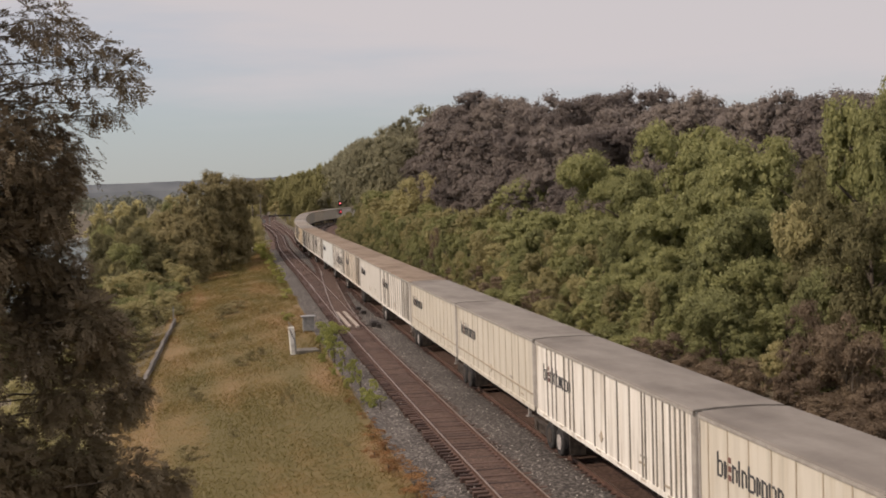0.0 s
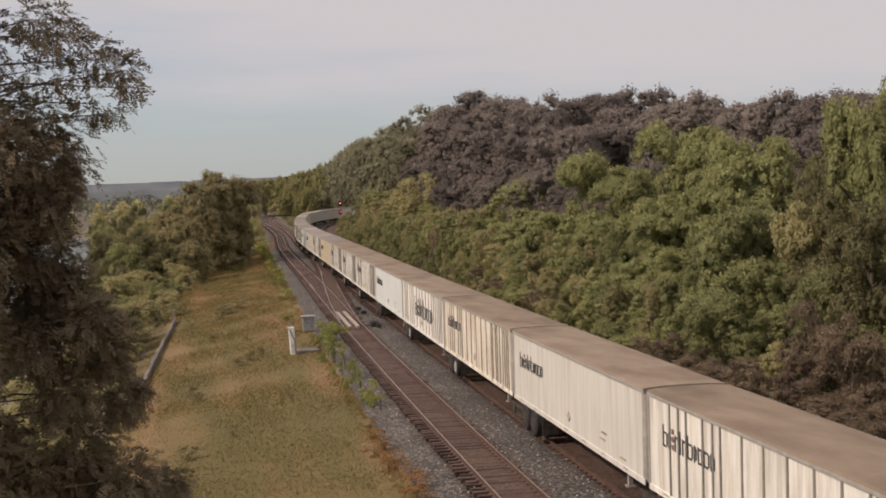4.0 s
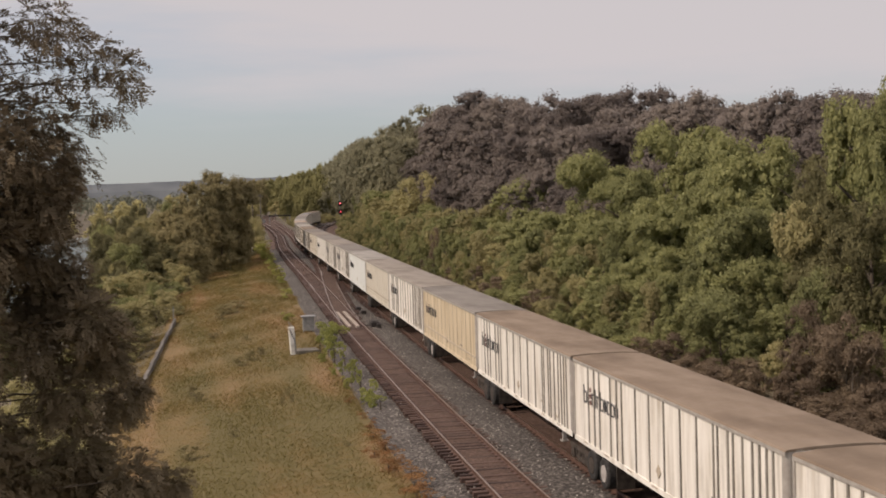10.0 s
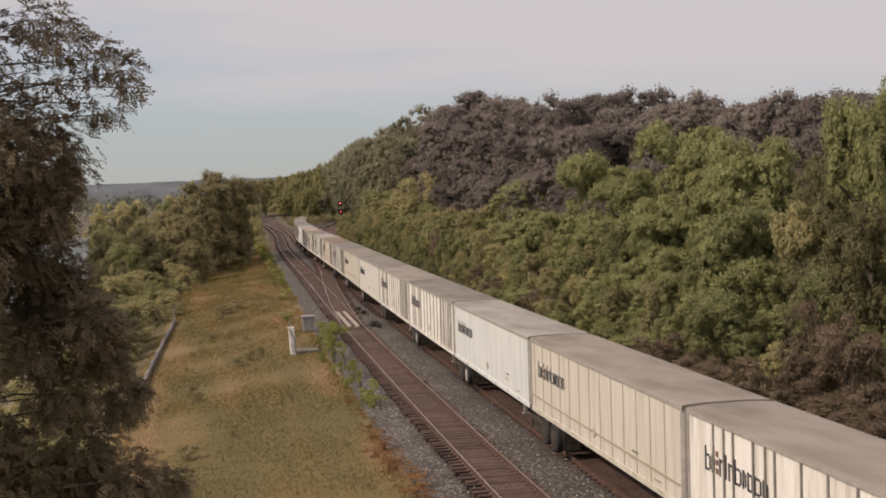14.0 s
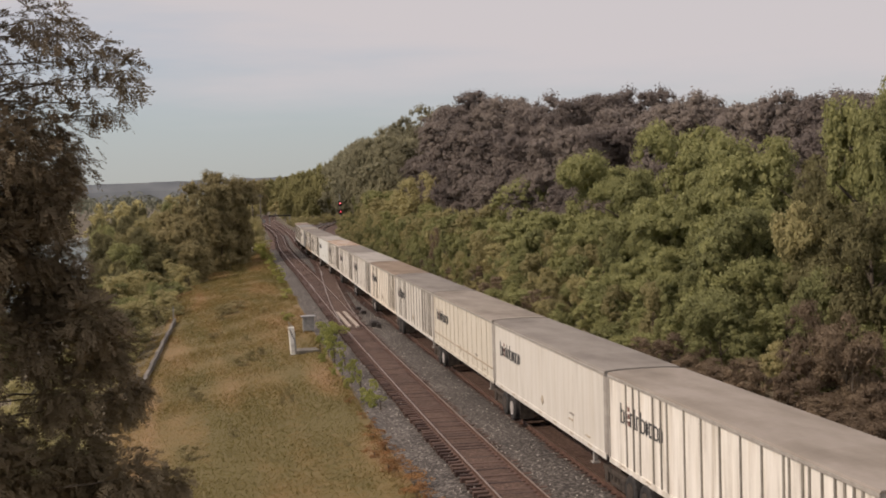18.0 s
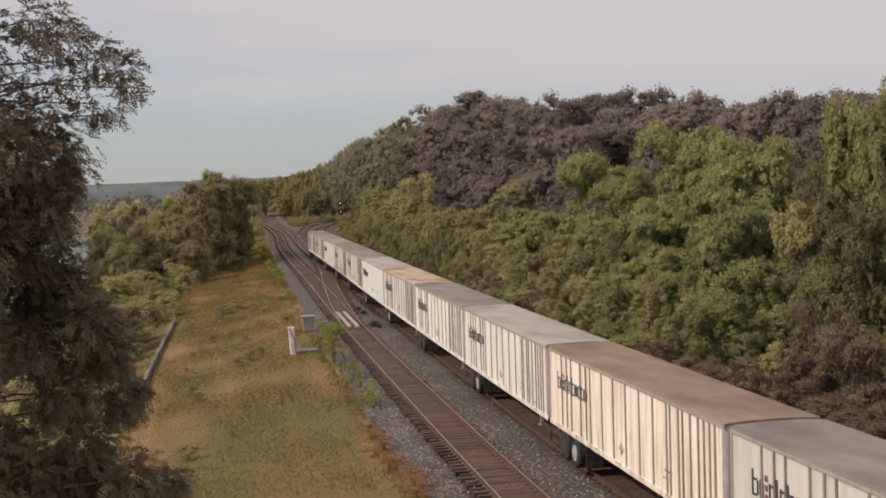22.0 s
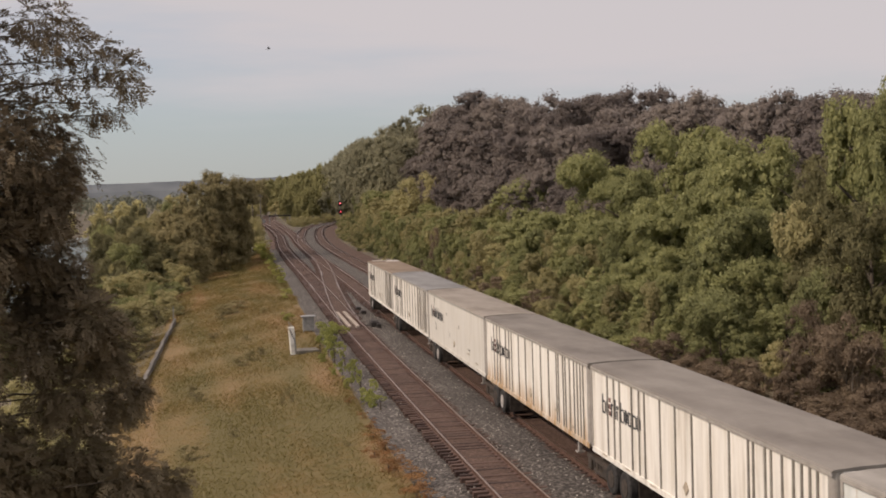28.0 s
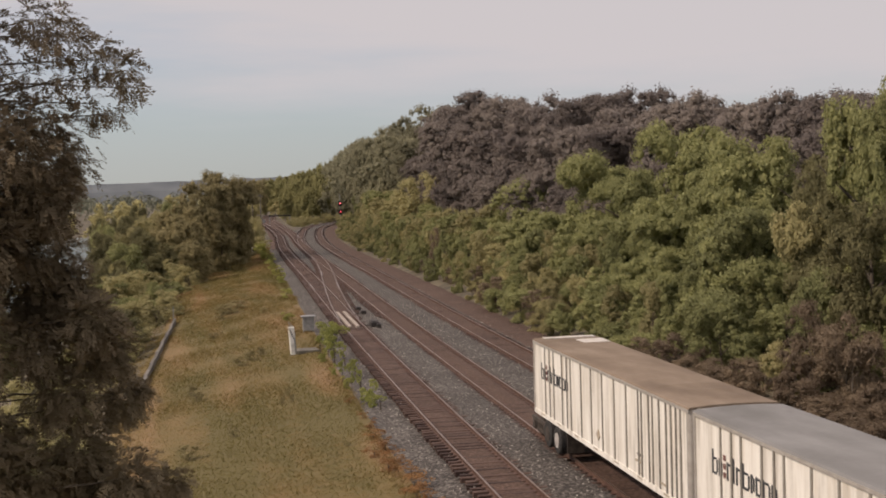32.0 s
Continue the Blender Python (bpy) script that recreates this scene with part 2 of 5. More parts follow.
def ground_z(x, y):
    q = x - track_x(min(y, 620))
    brow = left_bank(y)
    flat = min(1.0, max(0.0, (y - 235) / 40))      # level ground where the lines part
    zb, zm = -2.0 + 1.45 * flat, -1.25 + 0.7 * flat
    zs = ((-400, -14.5), (-75, -14.5), (brow - 26, -9.5), (brow - 7, -4.6), (brow, zb), ((brow - 7.0) / 2, zm), (-7.0, -0.60), (-6.4, -0.73), (-5.8, -0.75), (6.0, -0.75),
          (6.6, -0.6), (7.4, -0.45), (9.0, -0.1), (13.0, 0.6), (24.0, 3.5), (40.0, 7.0), (80.0, 9.0), (400.0, 9.0))
    lift = 0.0
    if y > 300 and q > 0:                           # the cutting of the bend
        s, off = from_main(x, y)
        q, lift = max(0.0, off), rise(s) * min(1.0, max(0.0, (off + 9) / 5))
    z = float(np.interp(q, [a for a, _ in zs], [b for _, b in zs])) + lift
    if y > 730 and q < -20:
        z = max(z, -11.5 + min(6.0, (y - 730) * 0.05))
    amp = 0.0 if -7 < q < 8 else min(1.0, (abs(q) - 7) / 6)
    z += amp * (0.22 * bump_noise(x, y * 0.2, 0.16) + 0.06 * bump_noise(x, y * 0.5, 0.6))
    return z


def make_ground():
    qs = sorted({*np.arange(-60, -6, 0.75).round(2), *np.arange(-6.6, 9.5, 0.7).round(2), *np.arange(10, 60, 2.0).round(2), -4500, -2500, -1200, -700, -400, -250, -160, -110, -85, -74, -66, 70, 90, 120, 170, 250, 400, 800, 1600, 3000, 4500})
    ys = sorted({*np.arange(-40, 160, 1.25).round(2), *np.arange(160, 440, 3.0).round(2), *np.arange(440, 700, 12.0), 760, 860, 1000, 1300, 1800, 2600, 3600, 4700, -80, -160, -400, -1200})
    verts, faces = [], []
    for y in ys:
        for q in qs:
            x = track_x(min(y, 620)) + q
            verts.append((x, y, ground_z(x, y)))
    n = len(qs)
    for j in range(len(ys) - 1):
        for i in range(n - 1):
            a = j * n + i
            faces.append((a, a + 1, a + n + 1, a + n))
    g = mesh_object("ground", verts, faces, M_GROUND, smooth=True)
    g.data.materials.append(M_FOREST)
    for k, f in enumerate(g.data.polygons):
        q, y = qs[k % (n - 1)], ys[k // (n - 1)]
        if q > 7 or q < left_bank(y) - 1.5 or y > 262:
            f.material_index = 1
    tagged(g, "uneven earth bank falling from the railway to the lake", "ground", kind="structure")
    w = mesh_object("water", [(-4500, -800, -11.5), (-40, -800, -11.5), (-20, 1500, -11.5), (-4500, 1500, -11.5)], [(0, 1, 2, 3)], M_WATER)
    tagged(w, "pale calm lake water reflecting the hazy sky", "water", kind="structure")


def ribbon(name, u0, u1, s0, s1, z, mat, step=2.0, edge=0.12, along=None, way=place):
    """A strip of bed along the track with thickness."""
    verts, faces = [], []
    ss = np.arange(s0, s1 + step, step)
    cols = 6
    for s in ss:
        for c in range(cols):
            u = u0 + (u1 - u0) * c / (cols - 1) + (along(s) if along else 0.0)
            dz = -edge if c in (0, cols - 1) else 0.0
            verts.append(way(s, u, z + dz + 0.02 * noise.noise(Vector((s * 0.7, u * 2, 1)))))
    for j in range(len(ss) - 1):
        for c in range(cols - 1):
            a = j * cols + c
            faces.append((a, a + 1, a + cols + 1, a + cols))
    return mesh_object(name, verts, faces, mat, smooth=True)


# ---------------------------------------------------------------- trees
def tri_mesh(name, verts, tris, mat, smooth_from=None):
    """A mesh of triangles from arrays; those from smooth_from on are shaded smooth."""
    me = bpy.data.meshes.new(name)
    me.vertices.add(len(verts))
    me.vertices.foreach_set("co", np.ascontiguousarray(verts, dtype=np.float32).reshape(-1))
    me.loops.add(len(tris) * 3)
    me.loops.foreach_set("vertex_index", np.ascontiguousarray(tris, dtype=np.int32).reshape(-1))
    me.polygons.add(len(tris))
    me.polygons.foreach_set("loop_start", np.arange(len(tris)) * 3)
    if smooth_from is not None:
        me.polygons.foreach_set("use_smooth", np.arange(len(tris)) >= smooth_from)
    me.update(calc_edges=True)
    me.materials.append(mat)
    return me


def ico(level):
    bm = bmesh.new()
    bmesh.ops.create_icosphere(bm, subdivisions=level, radius=1.0)
    v = np.array([x.co[:] for x in bm.verts])
    f = np.array([[x.index for x in q.verts] for q in bm.faces])
    bm.free()
    return v, f


ICO = {1: ico(1), 2: ico(2)}


def leaf_mesh(name, centres, normals, sizes, rng, mat, aspect=1.0, loose=0.4, cores=None, level=2):
    """Bent leaf sprays as one mesh of small folded quads, round lumpy clump cores where given as places and radii."""
    n = len(centres)
    nrm = normals + rng.normal(0, loose, (n, 3))
    nrm /= np.linalg.norm(nrm, axis=1)[:, None] + 1e-9
    t = np.cross(nrm, rng.normal(0, 1, (n, 3)))
    t /= np.linalg.norm(t, axis=1)[:, None] + 1e-9
    b = np.cross(nrm, t)
    h = (sizes / 2)[:, None]
    k = rng.uniform(0.15, 0.45, (n, 1))
    v = np.empty((n, 4, 3))
    v[:, 0] = centres - t * h
    v[:, 1] = centres - b * h * aspect * rng.uniform(0.6, 1.1, (n, 1)) + nrm * h * k
    v[:, 2] = centres + t * h
    v[:, 3] = centres + b * h * aspect * rng.uniform(0.6, 1.1, (n, 1)) + nrm * h * k
    verts = v.reshape(-1, 3)
    tris = (np.arange(n)[:, None] * 4 + np.array([0, 1, 2, 0, 2, 3])).reshape(-1, 3)
    if cores is not None:
        at, radius = cores
        iv, fi = ICO[level]
        lump = rng.uniform(0.78, 1.16, (len(at), len(iv), 1))
        blob = at[:, None] + iv[None] * lump * radius[:, None, None] * np.array([1, 1, 0.85])
        more = (np.arange(len(at)) * len(iv))[:, None, None] + fi[None] + len(verts)
        verts = np.concatenate([verts, blob.reshape(-1, 3)])
        tris = np.concatenate([tris, more.reshape(-1, 3)])
    return tri_mesh(name, verts, tris, mat, smooth_from=n * 2)


def crown_mesh(name, seed, leaves, lobes, leaf, mat, columnar=0.0, low=0.18, subs=13, level=2, core=0.6, loose=0.45, clump=1.0):
    """A crown 1 m high and about 0.8 m wide: lobes that carry smaller rounded clumps, which carry the leaf sprays."""
    rng = np.random.default_rng(seed)
    cz = low + (1 - low) * rng.beta(1.5, 1.3, lobes) * 0.84
    spread = np.sin(np.clip((cz - low * 0.5) / (1.02 - low * 0.5), 0, 1) * math.pi) ** 0.55
    spread *= 0.31 - 0.10 * columnar
    ang = rng.uniform(0, 2 * math.pi, lobes)
    rad = spread * np.sqrt(rng.uniform(0.2, 1, lobes))
    c = np.stack([np.cos(ang) * rad, np.sin(ang) * rad, cz], 1)
    size = rng.uniform(0.085, 0.165, lobes) * (1 - 0.2 * columnar)
    ds = rng.normal(0, 1, (lobes, subs, 3))
    ds /= np.linalg.norm(ds, axis=2)[:, :, None]
    ds[:, :, 2] = np.where(ds[:, :, 2] < -0.55, -ds[:, :, 2], ds[:, :, 2])
    flat = np.array([1, 1, 0.8])
    cs = (c[:, None] + ds * size[:, None, None] * rng.uniform(0.6, 1.0, (lobes, subs, 1)) * flat).reshape(-1, 3)
    rs = (size[:, None] * rng.uniform(0.24, 0.58, (lobes, subs)) * clump).reshape(-1)
    cs[:, 2] = np.clip(cs[:, 2], 0.02, 0.97)
    ds = ds.reshape(-1, 3)
    pick = rng.choice(len(rs), leaves, p=rs ** 1.8 / (rs ** 1.8).sum())
    d = rng.normal(0, 1, (leaves, 3))
    d /= np.linalg.norm(d, axis=1)[:, None]
    back = (d * ds[pick]).sum(1) < -0.15
    d[back] *= -1
    p = cs[pick] + d * (rs[pick] * np.clip(rng.normal(0.95, 0.24, leaves), 0.45, 1.8))[:, None] * flat
    p[:, 2] = np.clip(p[:, 2], 0.01, 1.02)
    out = d * 0.9 + ds[pick] * 0.3 + np.array([0, 0, 0.1])
    hearts = (np.concatenate([cs, c]), np.concatenate([rs * core, size * (core - 0.22)]))
    return leaf_mesh(name, p, out, leaf * rng.uniform(0.6, 1.4, leaves), rng, mat, loose=loose, cores=hearts if core else None, level=level)


def trunk_mesh(name, seed, height=0.6, radius=0.018):
    rng = np.random.default_rng(seed)
    bm = bmesh.new()
    top = Vector((rng.uniform(-0.03, 0.03), rng.uniform(-0.03, 0.03), height))
    cyl(bm, (0, 0, -0.06), top * 0.5, radius, radius * 0.75, 8)
    cyl(bm, top * 0.48, top, radius * 0.75, radius * 0.35, 8)
    for i in range(7):
        z = rng.uniform(0.25, 0.95) * height
        a = rng.uniform(0, 6.28)
        r = rng.uniform(0.10, 0.24)
        base = top * (z / height)
        cyl(bm, base, base + Vector((math.cos(a) * r, math.sin(a) * r, r * rng.uniform(0.5, 1.1))), radius * 0.45, radius * 0.12, 6)
    me = bpy.data.meshes.new(name)
    bm.to_mesh(me)
    bm.free()
    me.materials.append(M_BARK)
    return me


CROWNS = {}
TRUNKS = []


def tree_stock():
    for k in range(4):
        TRUNKS.append(trunk_mesh("trunk", 40 + k))
    for k in range(4):
        CROWNS["dark", k] = crown_mesh("crown", 100 + k, 30000, 40, 0.0145, M_DARK, subs=20, clump=0.72, core=0.5)
        CROWNS["far_dark", k] = crown_mesh("crown", 140 + k, 16000, 36, 0.0175, M_FAR_HILL, subs=18, level=1, clump=0.75, core=0.5)
        CROWNS["light", k] = crown_mesh("crown", 200 + k, 16000, 26, 0.0185, M_LIGHT, columnar=0.1, low=0.04, subs=16, core=0.5, clump=0.85)
        CROWNS["olive", k] = crown_mesh("crown", 300 + k, 14000, 22, 0.0180, M_OLIVE, columnar=0.0, low=0.03, core=0.42, level=1, subs=15, clump=0.85)
        CROWNS["fine", k] = crown_mesh("crown", 600 + k, 34000, 28, 0.0160, M_LIGHT, columnar=0.1, low=0.02, subs=17, core=0.5, clump=0.85)
        CROWNS["brown", k] = crown_mesh("crown", 650 + k, 26000, 24, 0.0155, M_DUSKY, columnar=0.3, low=0.02, subs=13, core=0.45)
        CROWNS["oak", k] = crown_mesh("crown", 900 + k, 28000, 36, 0.0165, M_OAK, low=0.02, subs=17, clump=0.8, core=0.5)
        CROWNS["far", k] = crown_mesh("crown", 800 + k, 1800, 16, 0.036, M_OLIVE, low=0.06, level=1, subs=9)
    for k in range(3):
        CROWNS["bush", k] = crown_mesh("crown", 400 + k, 3000, 10, 0.032, M_OLIVE, low=0.0, level=1, core=0.5)
        CROWNS["bush_light", k] = crown_mesh("crown", 500 + k, 3000, 10, 0.032, M_LIGHT, low=0.0, level=1, core=0.5)
        CROWNS["bush_fine", k] = crown_mesh("crown", 450 + k, 11000, 18, 0.023, M_OLIVE, low=0.0, subs=12, core=0.45)
        CROWNS["bush_green", k] = crown_mesh("crown", 550 + k, 11000, 18, 0.023, M_LIGHT, low=0.0, subs=12, core=0.45)
        CROWNS["bramble", k] = crown_mesh("crown", 700 + k, 9000, 16, 0.018, M_BRAMBLE, low=0.0, subs=14, core=0.4)
        CROWNS["sapling", k] = crown_mesh("crown", 750 + k, 300, 9, 0.085, M_SHRUB, low=0.32, columnar=0.4, subs=5, core=0)
        CROWNS["shrub", k] = crown_mesh("crown", 760 + k, 1500, 12, 0.045, M_SHRUB, low=0.0, core=0)
        CROWNS["weed", k] = crown_mesh("crown", 780 + k, 1100, 10, 0.05, M_OAK, low=0.0, core=0)
        CROWNS["dry", k] = crown_mesh("crown", 770 + k, 900, 10, 0.04, M_DRY, low=0.0, core=0)


def joined_woods(name, label, spots, mat, kind="far"):
    """Many far crowns as one object: spots of place, height, width and turn."""
    verts, tris, base = [], [], 0
    for k, (at, h, w, turn) in enumerate(spots):
        me = CROWNS[kind, k % 3]
        co, loops = np.empty(len(me.vertices) * 3), np.empty(len(me.loops), dtype=np.int32)
        me.vertices.foreach_get("co", co)
        me.loops.foreach_get("vertex_index", loops)
        co = co.reshape(-1, 3)
        c, s = math.cos(turn), math.sin(turn)
        verts.append(np.stack([(co[:, 0] * c - co[:, 1] * s) * w + at[0], (co[:, 0] * s + co[:, 1] * c) * w + at[1], co[:, 2] * h + at[2]], 1))
        tris.append(loops.reshape(-1, 3) + base)
        base += len(co)
    me = tri_mesh(name, np.concatenate(verts), np.concatenate(tris), mat)
    return tagged(new(name, me), label, "woods", kind="stuff")


def tree(kind, k, at, height, width, turn, label, group, name="tree", trunk=True, category="tree"):
    ob = empty(name, Matrix.LocRotScale(at, Euler((0, 0, turn)), None))
    c = new("crown", CROWNS[kind, k])
    c.parent, c.scale = ob, (width, width, height)
    if trunk:
        t = new("trunk", TRUNKS[k % len(TRUNKS)])
        t.parent, t.scale = ob, (height, height, height)
    else:
        t = new("stem", TRUNKS[k % len(TRUNKS)])
        t.parent, t.scale = ob, (width * 0.8, width * 0.8, height * 0.9)
    return tagged(ob, label, category, group)


LABELS = {
    "dark": "tall broadleaf tree with dense dark green crown on the hill",
    "light": "light green leafy tree on the slope beside the railway",
    "brown": "dusty olive-brown tree with loose foliage",
    "fine": "tall light green leafy tree close beside the tracks",
    "olive": "olive green tree in the thicket beside the railway",
    "far_dark": "tall broadleaf tree with dense dark green crown on the hill",
    "oak": "broad olive green tree on the brow of the bank",
    "bramble": "brownish bramble thicket at the foot of the trees",
    "bush_fine": "dusty olive green bush at the edge of the tracks",
    "bush_green": "leafy green bush at the edge of the tracks",
    "bush": "dusty olive green bush at the edge of the tracks",
    "bush_light": "bright green bush at the edge of the tracks",
}


def plant(kind, s, u, top, width, rng, group, sink=0.2, name="tree"):
    p = place(s, u)
    if s > 318 and u > 5 and -6.5 < from_main(p.x, p.y)[1] < 10.5:
        return None
    z = ground_z(p.x, p.y) - sink
    h = max(1.0, top - z)
    k = int(rng.integers(len([1 for a in CROWNS if a[0] == kind])))
    cat = "bush" if kind.startswith(("bush", "bramble")) else "tree"
    return tree(kind, k, Vector((p.x, p.y, z)), h, width, rng.uniform(0, 6.28), LABELS[kind], group, name=cat, trunk=cat == "tree", category=cat)


def right_woods():
    rng = np.random.default_rng(7)
    # dark trees along the skyline of the hill
    for s, u, top, w in ((300, 25, 27.4, 20), (282, 26, 27.0, 19), (262, 29, 28.0, 23), (241, 31, 26.6, 22), (224, 30, 26.8, 23), (198, 30, 25.4, 21), (178, 30, 24.0, 20), (162, 30, 21.8, 18), (148, 30, 21.5, 18), (137, 30, 21.2, 15), (131, 32, 20.8, 14), (122, 30, 18.8, 15),
                         (113, 30, 18.2, 14.5), (106, 30, 17.2, 13.5), (99, 30, 16.8, 13), (94, 30, 16.9, 12), (90, 30, 16.9, 11), (84, 30, 16.0, 11), (79, 30, 16.0, 11), (74, 30, 15.8, 10.5), (68, 30, 15.8, 10), (61, 29, 15.6, 10)):
        plant("dark" if s < 230 else "far_dark", s, u + rng.uniform(-1.2, 1.2), top * 1.02 + rng.uniform(-0.5, 0.3), w, rng, "trees on the wooded hill")
    # a second and a third row below them
    for s, u, top, w in ((357, 21, 22.1, 17), (260, 22, 21.4, 15), (232, 22, 21.0, 15), (216, 21, 17.3, 12.5), (210, 24, 21.8, 18), (184, 24, 20.8, 16), (163, 24, 19.2, 15), (146, 24, 18.4, 13), (133, 24, 17.3, 13), (122, 24, 17.0, 12), (111, 24, 15.8, 11.5),
                         (102, 24, 14.9, 11), (94, 24, 14.2, 10), (87, 24, 13.6, 10), (80, 24, 13.6, 9.5), (74, 24, 13.2, 9), (68, 24, 13.4, 9), (62, 24, 13.4, 9)):
        plant("dark" if s < 230 else "far_dark", s, u + rng.uniform(-1, 1), top + rng.uniform(-0.6, 0.4), w, rng, "trees on the wooded hill")
    for s in (200, 186, 172, 160, 149, 139, 130, 121, 113, 105, 98, 91, 84):
        plant("dark", s + rng.uniform(-2, 2), 20.8 + rng.uniform(-0.8, 0.8), float(np.interp(s, (84, 130, 200), (9.6, 12.6, 15.6))) + rng.uniform(-1, 0.6), rng.uniform(8, 10.5), rng, "trees on the wooded hill")
    # more trees behind the skyline
    s = 66.0
    while s < 520:
        top = float(np.interp(s, (60, 100, 140, 200, 260, 330, 430, 540), (15, 15.5, 18, 22, 24, 24, 19, 14))) + rng.uniform(-1.5, 0.3)
        plant("far_dark", s, 41 + rng.uniform(-2, 2), top, rng.uniform(14, 18), rng, "trees on the wooded hill")
        s += rng.uniform(10, 14)
    # dark trees where the hill meets the bend
    for s, u, top, w in ((300, 19, 24.0, 16), (286, 20, 24.8, 16), (268, 22, 24.6, 17), (322, 20, 24, 16), (243, 23, 23.6, 15),
                         (345, 19.5, 25.0, 16), (368, 19, 25.0, 16), (388, 18, 25.5, 16), (405, 17, 25.5, 16), (422, 16, 24, 15), (440, 16, 24, 15)):
        plant("far_dark", s, u, top, w, rng, "trees on the wooded hill")
    # lighter trees in front
    for s, u, top, w in ((192, 16, 13.8, 11), (141, 16, 9.6, 10), (130, 18, 11.2, 10), (106, 14, 8.2, 9.4), (100, 17.5, 13.2, 10), (94, 18, 11.6, 8), (88, 18, 11.6, 7.6), (82, 18.6, 14.7, 9), (76.5, 18.3, 12.2, 7.5), (67, 16.8, 13.2, 8.2), (62, 14, 9.2, 7.4), (71, 16.5, 10.6, 7),
                         (72, 13, 6.4, 6.6), (94, 14, 7.2, 7), (84, 15, 8.6, 7), (155, 14.5, 7.0, 8.4), (220, 15.5, 7.6, 9.5), (77, 15.2, 8.8, 6.6), (115, 15.5, 8.8, 8.2), (122, 14, 6.8, 6.8), (168, 15.5, 8.0, 9)):
        plant("fine" if s < 112 else ("olive" if s in (141, 168, 192) else "light"), s, u, top, w, rng, "trees beside the railway", sink=0.3)
    for s, u, top, w in ((64, 19.5, 13.6, 5.6), (54, 17, 15.0, 6.4), (55, 15, 9.8, 5.6), (48, 14, 10.4, 5.6), (51, 17.5, 15.8, 6.2), (47, 17, 15.6, 6.4), (59, 17.2, 11.0, 5.0), (43, 16.5, 16, 7)):
        plant("brown" if s in (55, 48, 59, 64, 47, 43) else "fine", s, u, top, w, rng, "trees beside the railway", sink=0.3)
    front_s, front_z = (200, 230, 330, 420, 520), (10.6, 11.0, 14.0, 13.5, 12)
    s = 205.0
    while s < 500:
        u = rng.uniform(15.5, 19) + max(0.0, s - 260) * 0.02 + (3.5 if 270 < s < 385 else 0.0)
        top = float(np.interp(s, front_s, front_z)) + rng.uniform(-1.6, 0.3)
        plant("olive" if rng.uniform() < 0.7 else "light", s, u, top, rng.uniform(10.0, 13.5), rng, "trees beside the railway")
        s += 7.0 * rng.uniform(0.8, 1.3)
    # undergrowth
    scrub = ([], [])
    for u0, step, h in ((9.2, 2.0, 2.2), (11.0, 2.2, 4.0), (13.2, 2.8, 5.8), (15.8, 4.2, 7.6)):
        s = 38.0
        while s < 430:
            near = s < 105
            p_top = h * rng.uniform(0.7, 1.25) * (1.0 if near else 1.15) + 0.3
            if s < 62 and u0 < 10 or s < 50 and u0 < 12 or rng.uniform() < 0.05:
                kind = "bramble"
            elif rng.uniform() < (0.3 if near else 0.45):
                kind = "bush_fine" if near else "bush"
            else:
                kind = "bush_green" if near else "bush_light"
            u, w = u0 + rng.uniform(-0.8, 0.8), rng.uniform(2.6, 3.9) * (0.85 + 0.07 * h) * (1.0 if near else 0.8)
            if 235 < s < 380 and u < 14.8:           # lower before the signal
                p_top = min(p_top, float(np.interp(u, (9.0, 10.2, 11.5), (1.4, 2.6, 4.6))))
            if 100 < s < 250 and u0 > 12:             # young trees stand up out of the scrub here
                plant("olive" if not near and rng.uniform() < 0.55 else "light", s, u, rng.uniform(4.6, 7.2) + (u0 - 13) * 0.5, rng.uniform(4.6, 6.2), rng, "trees beside the railway")
            elif s < 190:
                plant(kind, s, u, p_top, w, rng, "bushes along the tracks")
            else:
                p = place(s, u)
                z = ground_z(p.x, p.y) - 0.2
                if s > 300 and -6.5 < from_main(p.x, p.y)[1] < 9.3:
                    s += step
                    continue
                scrub[kind == "bush_light"].append(((p.x, p.y, z), max(1.0, p_top - z), w, rng.uniform(0, 6.28)))
            s += step * rng.uniform(0.7, 1.3) * (1 + s / 170)
    joined_woods("trackside_scrub", "olive green scrub along the far tracks", scrub[0], M_OLIVE, "bush")
    joined_woods("trackside_scrub", "light green scrub along the far tracks", scrub[1], M_LIGHT, "bush")


